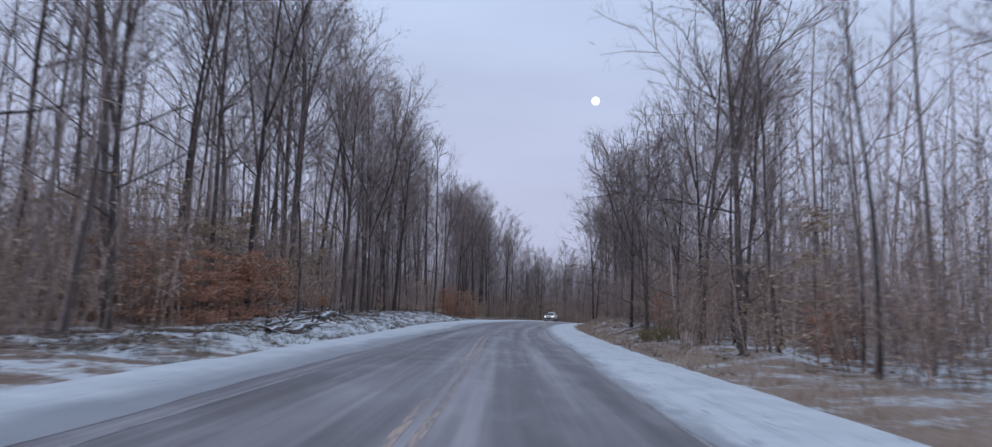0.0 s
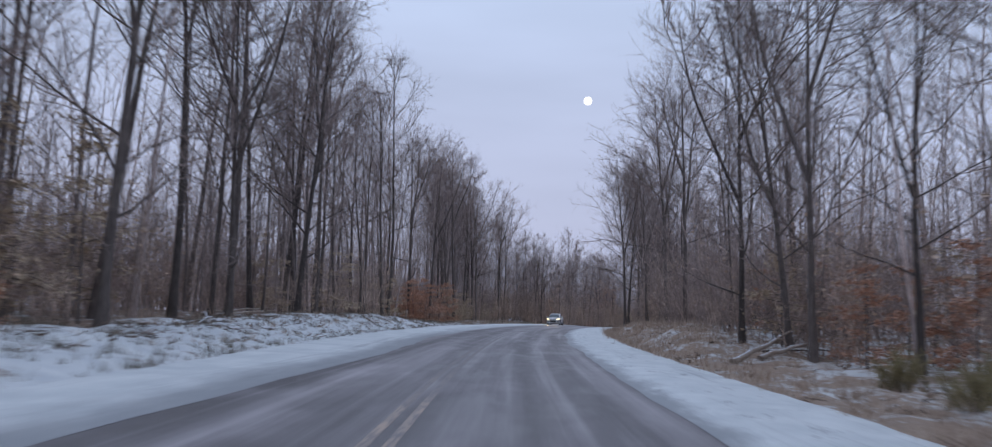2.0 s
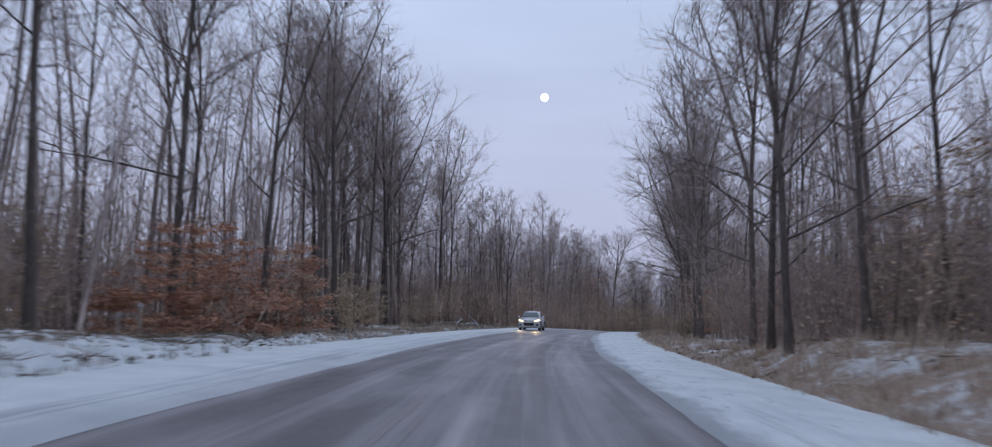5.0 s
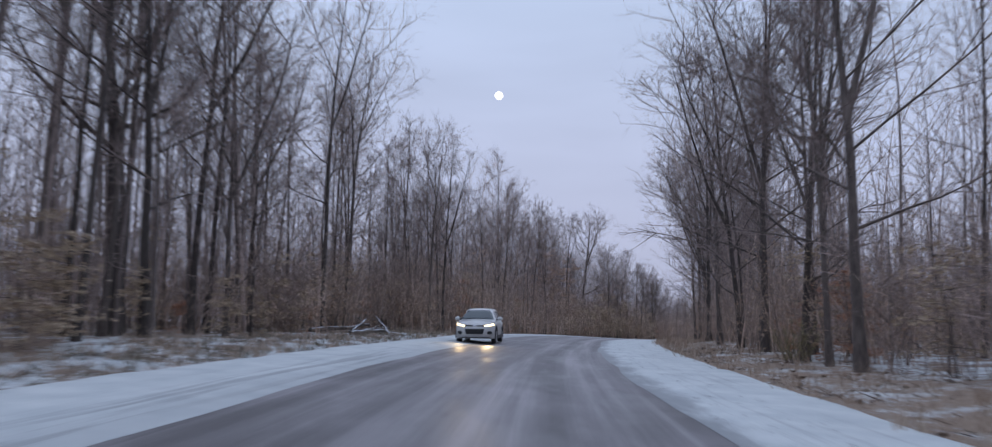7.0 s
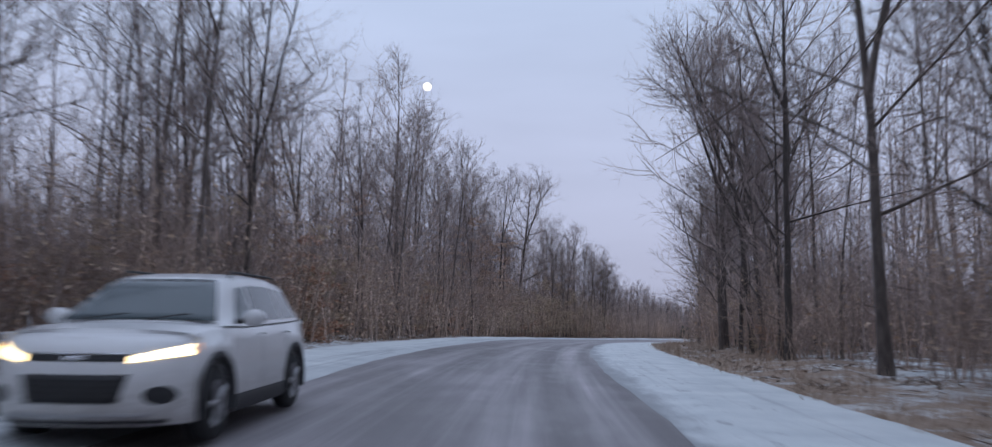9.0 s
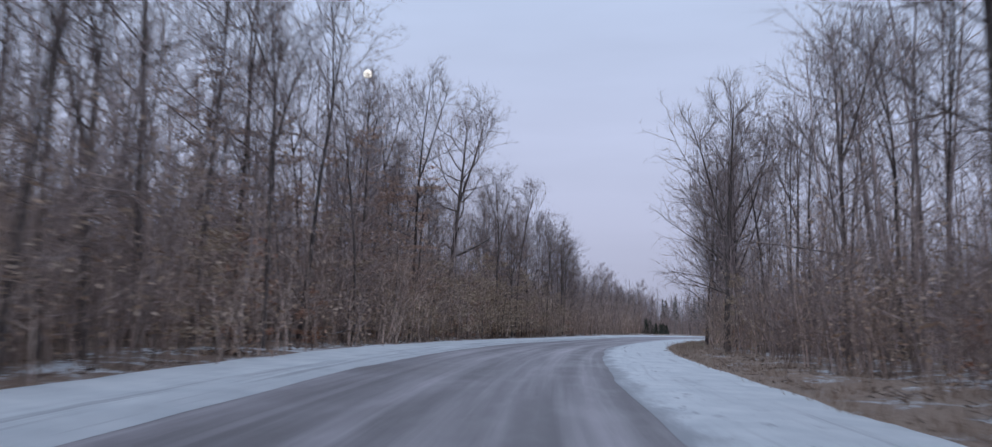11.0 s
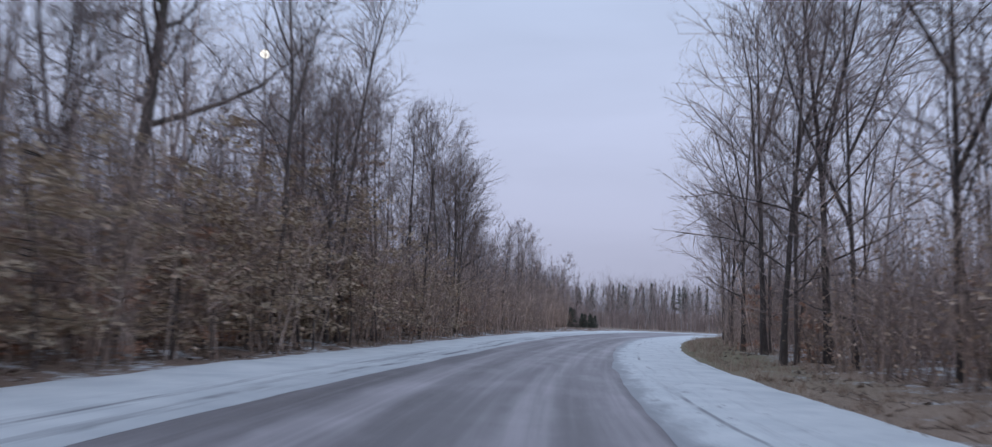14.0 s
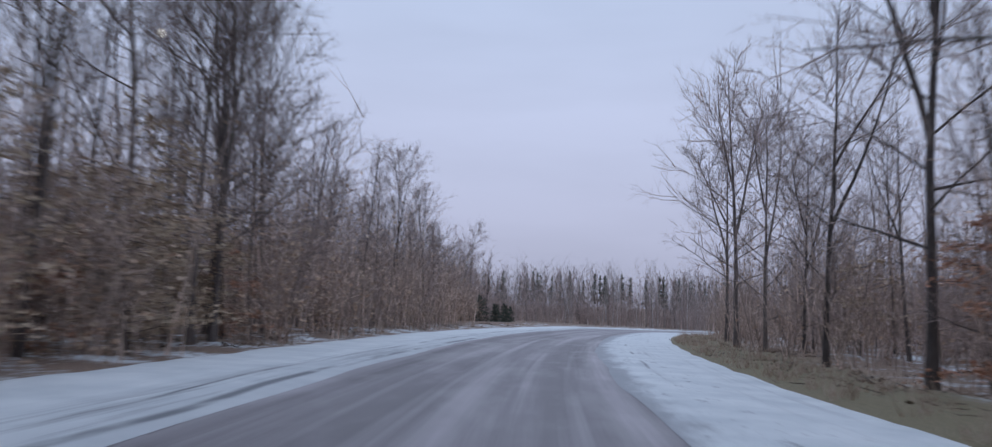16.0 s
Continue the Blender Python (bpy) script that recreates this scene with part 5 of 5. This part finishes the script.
def build_car():
    car = tagged(new("car"), "pearl white compact suv with lit yellowish headlights on the road", "car")
    xs = np.unique(np.r_[np.linspace(TAIL, 1.68, 90), AXLE_F - 0.415, AXLE_R - 0.415, AXLE_R + 0.415])
    rows = []
    for x in xs:
        w, lo, hi = girth(x), sill(x), deck(x)
        half = [(0, lo + 0.02), (w - 0.10, lo + 0.01), (w - 0.015, lo), (w, lo + 0.06), (w + 0.004, (lo + hi) / 2), (w - 0.03, hi - 0.14), (w - 0.06, hi - 0.04), (w - 0.12, hi), (0.35, hi + 0.025), (0, hi + 0.03)]
        ring = [(x, -y, z) for y, z in half] + [(x, y, z) for y, z in half[::-1][1:]]
        rows.append(ring)
    part("body", grid(rows, PAINT, "body"), car)
    tail = [[(TAIL - 0.03 * math.sin(math.pi * v), y, 0.30 + v * 0.76) for y in np.linspace(-0.74, 0.74, 9)] for v in np.linspace(0, 1, 6)]
    part("tailgate", grid(tail, PAINT, "tailgate"), car)
    ys = np.linspace(-0.86, 0.86, 33)
    zs = np.r_[0.22, 0.26, 0.30, 0.38, 0.45, 0.52, 0.60, 0.66, 0.72, 0.77, 0.82, 0.86, 0.89, 0.915, 0.935, 0.952, 0.965]
    nose = [[(front(y, z), y, z) for y in ys] for z in zs]
    nose.append([(1.685, y, deck(1.68) + 0.030 - 0.032 * (abs(y) / 0.74) ** 2.2 - 0.3 * max(0, abs(y) - 0.74)) for y in ys])
    part("front_bumper", grid(nose, PAINT, "front_bumper"), car)
    # glasshouse
    gx = np.linspace(-2.06, 1.02, 48)
    rows = []
    for x in gx:
        pts = [flank(x, u) for u in np.linspace(0, 1, 6)]
        wt = pts[-1][0]
        r = roof(x)
        half = pts + [(wt - 0.05, r - 0.015), (wt - 0.14, r), (0.25, r + 0.012), (0, r + 0.015)]
        rows.append([(x, -y, z) for y, z in half] + [(x, y, z) for y, z in half[::-1][1:]])
    part("roof", grid(rows, PAINT, "roof"), car)
    scr = []
    for x in np.linspace(0.985, 0.36, 9):
        wd = np.interp(x, [0.36, 0.985], [0.50, 0.74])
        scr.append([(x + 0.012, y, roof(x) + 0.022 - 0.012 * (y / 0.7) ** 2) for y in np.linspace(-wd, wd, 11)])
    screen = part("windscreen", grid(scr, GLASS, "windscreen", True, 0.004), car, "dark windscreen with the sky's reflection in its colour")
    rear = [[(x - 0.012, y, roof(x) + 0.018) for y in np.linspace(-0.5, 0.5, 5)] for x in np.linspace(-1.62, -1.92, 4)]
    part("rear_window", grid(rear, GLASS, "rear_window"), car)
    for sgn in (-1, 1):
        for x0, x1, slant in ((0.70, 0.02, 0.55), (-0.06, -0.92, 0.0), (-1.0, -1.55, -0.22)):
            rows = []
            for u in np.linspace(0.10, 0.86, 5):
                a, b = x0 - slant * u if slant > 0 else x0, x1 - slant * u * 0.6 if slant < 0 else x1
                rows.append([(x, sgn * (flank(x, u)[0] + 0.006), flank(x, u)[1]) for x in np.linspace(a, b, 7)])
            part("side_window", grid(rows, GLASS, "side_window"), car)
        # door mirrors
        m = bmesh.new()
        bmesh.ops.create_uvsphere(m, u_segments=12, v_segments=8, radius=1)
        bmesh.ops.transform(m, matrix=pose(0.62, sgn * 0.98, 1.10) @ Matrix.Diagonal((0.07, 0.12, 0.085, 1)), verts=m.verts)
        me = bpy.data.meshes.new("mirror")
        m.to_mesh(me)
        m.free()
        me.materials.append(PAINT)
        me.shade_smooth()
        mirror = part("mirror", me, car)
        g = Geo()
        g.tube([(0.62, sgn * 0.80, 1.06), (0.62, sgn * 0.92, 1.08)], (0.03, 0.025), 6)
        part("mirror_arm", g.mesh("mirror_arm", TRIM), mirror)
        # headlights, fog lamps, markers
        rows = []
        for v in np.linspace(0, 1, 5):
            row = []
            for w in np.linspace(0, 1, 9):
                y = 0.43 + 0.40 * w
                z = (0.735 + 0.055 * w) * (1 - v) + (0.785 + 0.10 * w) * v
                row.append((front(y, z) + 0.008, sgn * y, z))
            rows.append(row)
        part("headlight", grid(rows, BEAM, "headlight"), car, "lit warm headlight")
        rows = [[(front(0.83 + 0.02 * w, z) - 0.05 * w + 0.012, sgn * (0.835 + 0.018 * w), z) for w in np.linspace(0, 1, 3)] for z in (0.80, 0.85, 0.885)]
        part("marker_light", grid(rows, AMBER, "marker_light"), car, "amber marker light")
        rows = [[(front(0.66 + 0.11 * math.cos(a) * q, 0.47 + 0.075 * math.sin(a) * q) + 0.006, sgn * (0.66 + 0.11 * math.cos(a) * q), 0.47 + 0.075 * math.sin(a) * q) for a in np.linspace(0, 6.2832, 15)] for q in (0.02, 0.6, 1.0)]
        part("fog_lamp_pocket", grid(rows, TRIM, "fog_lamp_pocket"), car)
        # sill cladding, handles, rail
        rows = [[(x, sgn * (0.892 if k else 0.86), z) for x in np.linspace(-0.88, 0.80, 8)] for k, z in ((0, 0.20), (1, 0.24), (1, 0.36), (0, 0.40))]
        part("sill_cladding", grid(rows, TRIM, "sill_cladding"), car)
        for x in (-0.02, -0.95):
            g = Geo()
            g.tube([(x + 0.02, sgn * 0.885, 0.93), (x + 0.05, sgn * 0.91, 0.935), (x + 0.17, sgn * 0.91, 0.935), (x + 0.20, sgn * 0.885, 0.93)], (0.012,) * 4, 6)
            part("door_handle", g.mesh("door_handle", PAINT), car)
        for x in (0.86, -0.03, -0.98):
            rows = [[(x + d, sgn * (np.interp(z, [0.4, 0.65, 0.9], [0.888, 0.892, 0.876])), z) for d in (-0.004, 0.004)] for z in np.linspace(0.42, 0.94, 6)]
            part("door_gap", grid(rows, TRIM, "door_gap"), car)
        g = Geo()
        g.tube([(x, sgn * 0.56, roof(x) + z) for x, z in ((0.2, 0.0), (0.1, 0.045), (-1.3, 0.045), (-1.4, 0.0))], (0.014,) * 4, 6)
        part("roof_rail", g.mesh("roof_rail", TRIM), car)
        # wheels
        for ax in (AXLE_F, AXLE_R):
            g = Geo()
            prof = [(0.20, 0.0), (0.30, 0.0), (0.335, 0.03), (0.34, 0.10), (0.335, 0.17), (0.30, 0.205), (0.20, 0.205)]
            rows = [[(ax + r * math.cos(a), sgn * (0.675 + w), WHEEL_R + r * math.sin(a)) for a in np.linspace(0, 6.2832, 29)] for r, w in prof]
            wheel = part("wheel", None, car)
            part("tyre", grid(rows, RUBBER, "tyre"), wheel)
            g = Geo()
            for k in range(5):
                a = k * 1.2566
                g.tube([(ax, sgn * 0.865, WHEEL_R), (ax + 0.11 * math.cos(a), sgn * 0.870, WHEEL_R + 0.11 * math.sin(a)), (ax + 0.215 * math.cos(a), sgn * 0.86, WHEEL_R + 0.215 * math.sin(a))], (0.045, 0.032, 0.04), 5)
            ring = [(ax + 0.21 * math.cos(a), sgn * 0.862, WHEEL_R + 0.21 * math.sin(a)) for a in np.linspace(0, 6.2832, 21)]
            g.tube(ring, (0.018,) * 21, 5)
            part("rim", g.mesh("rim", ALLOY), wheel)
            rows = [[(ax + r * math.cos(a), sgn * 0.80, WHEEL_R + r * math.sin(a)) for a in np.linspace(0, 6.2832, 21)] for r in (0.0, 0.205)]
            part("brake_disc", grid(rows, TRIM, "brake_disc"), wheel)
            arch = [[(ax + r * math.cos(a), sgn * w, WHEEL_R + r * math.sin(a)) for a in np.linspace(-0.25, 3.39, 25)] for r, w in ((0.40, 0.84), (0.405, 0.897), (0.455, 0.897), (0.465, 0.878))]
            part("wheel_arch", grid(arch, TRIM, "wheel_arch"), car, "black plastic wheel arch")

    # grilles and trim of the nose
    def patch(name, y0, y1, z0, z1, mat, lift, taper=0.0, label=""):
        rows = [[(front(y * (1 - taper * (1 - v)), z0 + (z1 - z0) * v) + lift, y * (1 - taper * (1 - v)), z0 + (z1 - z0) * v) for y in np.linspace(y0, y1, 15)] for v in np.linspace(0, 1, 5)]
        return part(name, grid(rows, mat, name, True, 0.003), car, label)

    patch("lower_grille", -0.44, 0.44, 0.41, 0.64, TRIM, 0.007, 0.16, "black mesh grille")
    for k in range(4):
        patch("grille_bar", -0.41, 0.41, 0.445 + k * 0.048, 0.453 + k * 0.048, RUBBER, 0.014, 0.03)
    patch("upper_grille", -0.43, 0.43, 0.745, 0.80, TRIM, 0.007)
    patch("emblem", -0.085, 0.085, 0.755, 0.79, CHROME, 0.014, 0.0, "small plain metal emblem bar")
    patch("chrome_strip", -0.44, 0.44, 0.802, 0.812, CHROME, 0.010)
    patch("lower_lip", -0.70, 0.70, 0.235, 0.27, TRIM, 0.010)
    patch("skid_plate", -0.60, 0.60, 0.295, 0.325, ALLOY, 0.010)
    for sgn in (0, 1):
        g = Geo()
        b = [(1.0, -0.55 + 0.62 * sgn, 1.075), (0.93, -0.15 + 0.60 * sgn, 1.135)]
        g.tube(b, (0.010, 0.007), 4)
        part("wiper", g.mesh("wiper", TRIM), car)
    rows = [[(x, y, 0.24) for y in (-0.70, 0.70)] for x in (-1.9, 1.85)]
    part("underside", grid(rows, TRIM, "underside"), car)
    return car


car = build_car()
CAR_S, CAR_LAT = 136.0, -3.68
cx, cy = plan(CAR_S, CAR_LAT)
car_turn = math.degrees(float(np.interp(CAR_S, ST, _h))) + 180 + 90 + 1.5
car.matrix_world = pose(float(cx), float(cy), float(crown_height(CAR_S, CAR_LAT)) + 0.002, 0, 0, car_turn)
for sgn in (-1, 1):
    lamp = new("headlight_beam", bpy.data.lights.new("headlight_beam", "SPOT"))
    lamp.data.energy, lamp.data.color, lamp.data.spot_size, lamp.data.spot_blend = 110.0, (1.0, 0.70, 0.34), radians(70), 0.8
    lamp.data.shadow_soft_size = 0.06
    eye = car.matrix_world @ Vector((2.14, sgn * 0.6, 0.78))
    lamp.matrix_world = look(eye, car.matrix_world @ Vector((12.0, sgn * 0.6, 0.1)))


# ---------------------------------------------------------------- moon
mb = bmesh.new()
bmesh.ops.create_icosphere(mb, subdivisions=4, radius=23.0)
moon_me = bpy.data.meshes.new("moon")
mb.to_mesh(moon_me)
mb.free()
mm = Mat("moonlight", 1.0)
mm.color((0.3, 0.3, 0.28))
mm.b.inputs["Emission Color"].default_value = (1.0, 0.96, 0.88, 1)
mm.b.inputs["Emission Strength"].default_value = 1.6
moon_me.materials.append(mm.m)
moon_me.shade_smooth()
moon = new("moon", moon_me)
az, el, far = radians(6.12), radians(16.2), 4400.0
moon.location = (14 + far * math.sin(az) * math.cos(el), 105 + far * math.cos(az) * math.cos(el), 2 + far * math.sin(el))
tagged(moon, "bright full moon in the pale dusk sky", "moon")
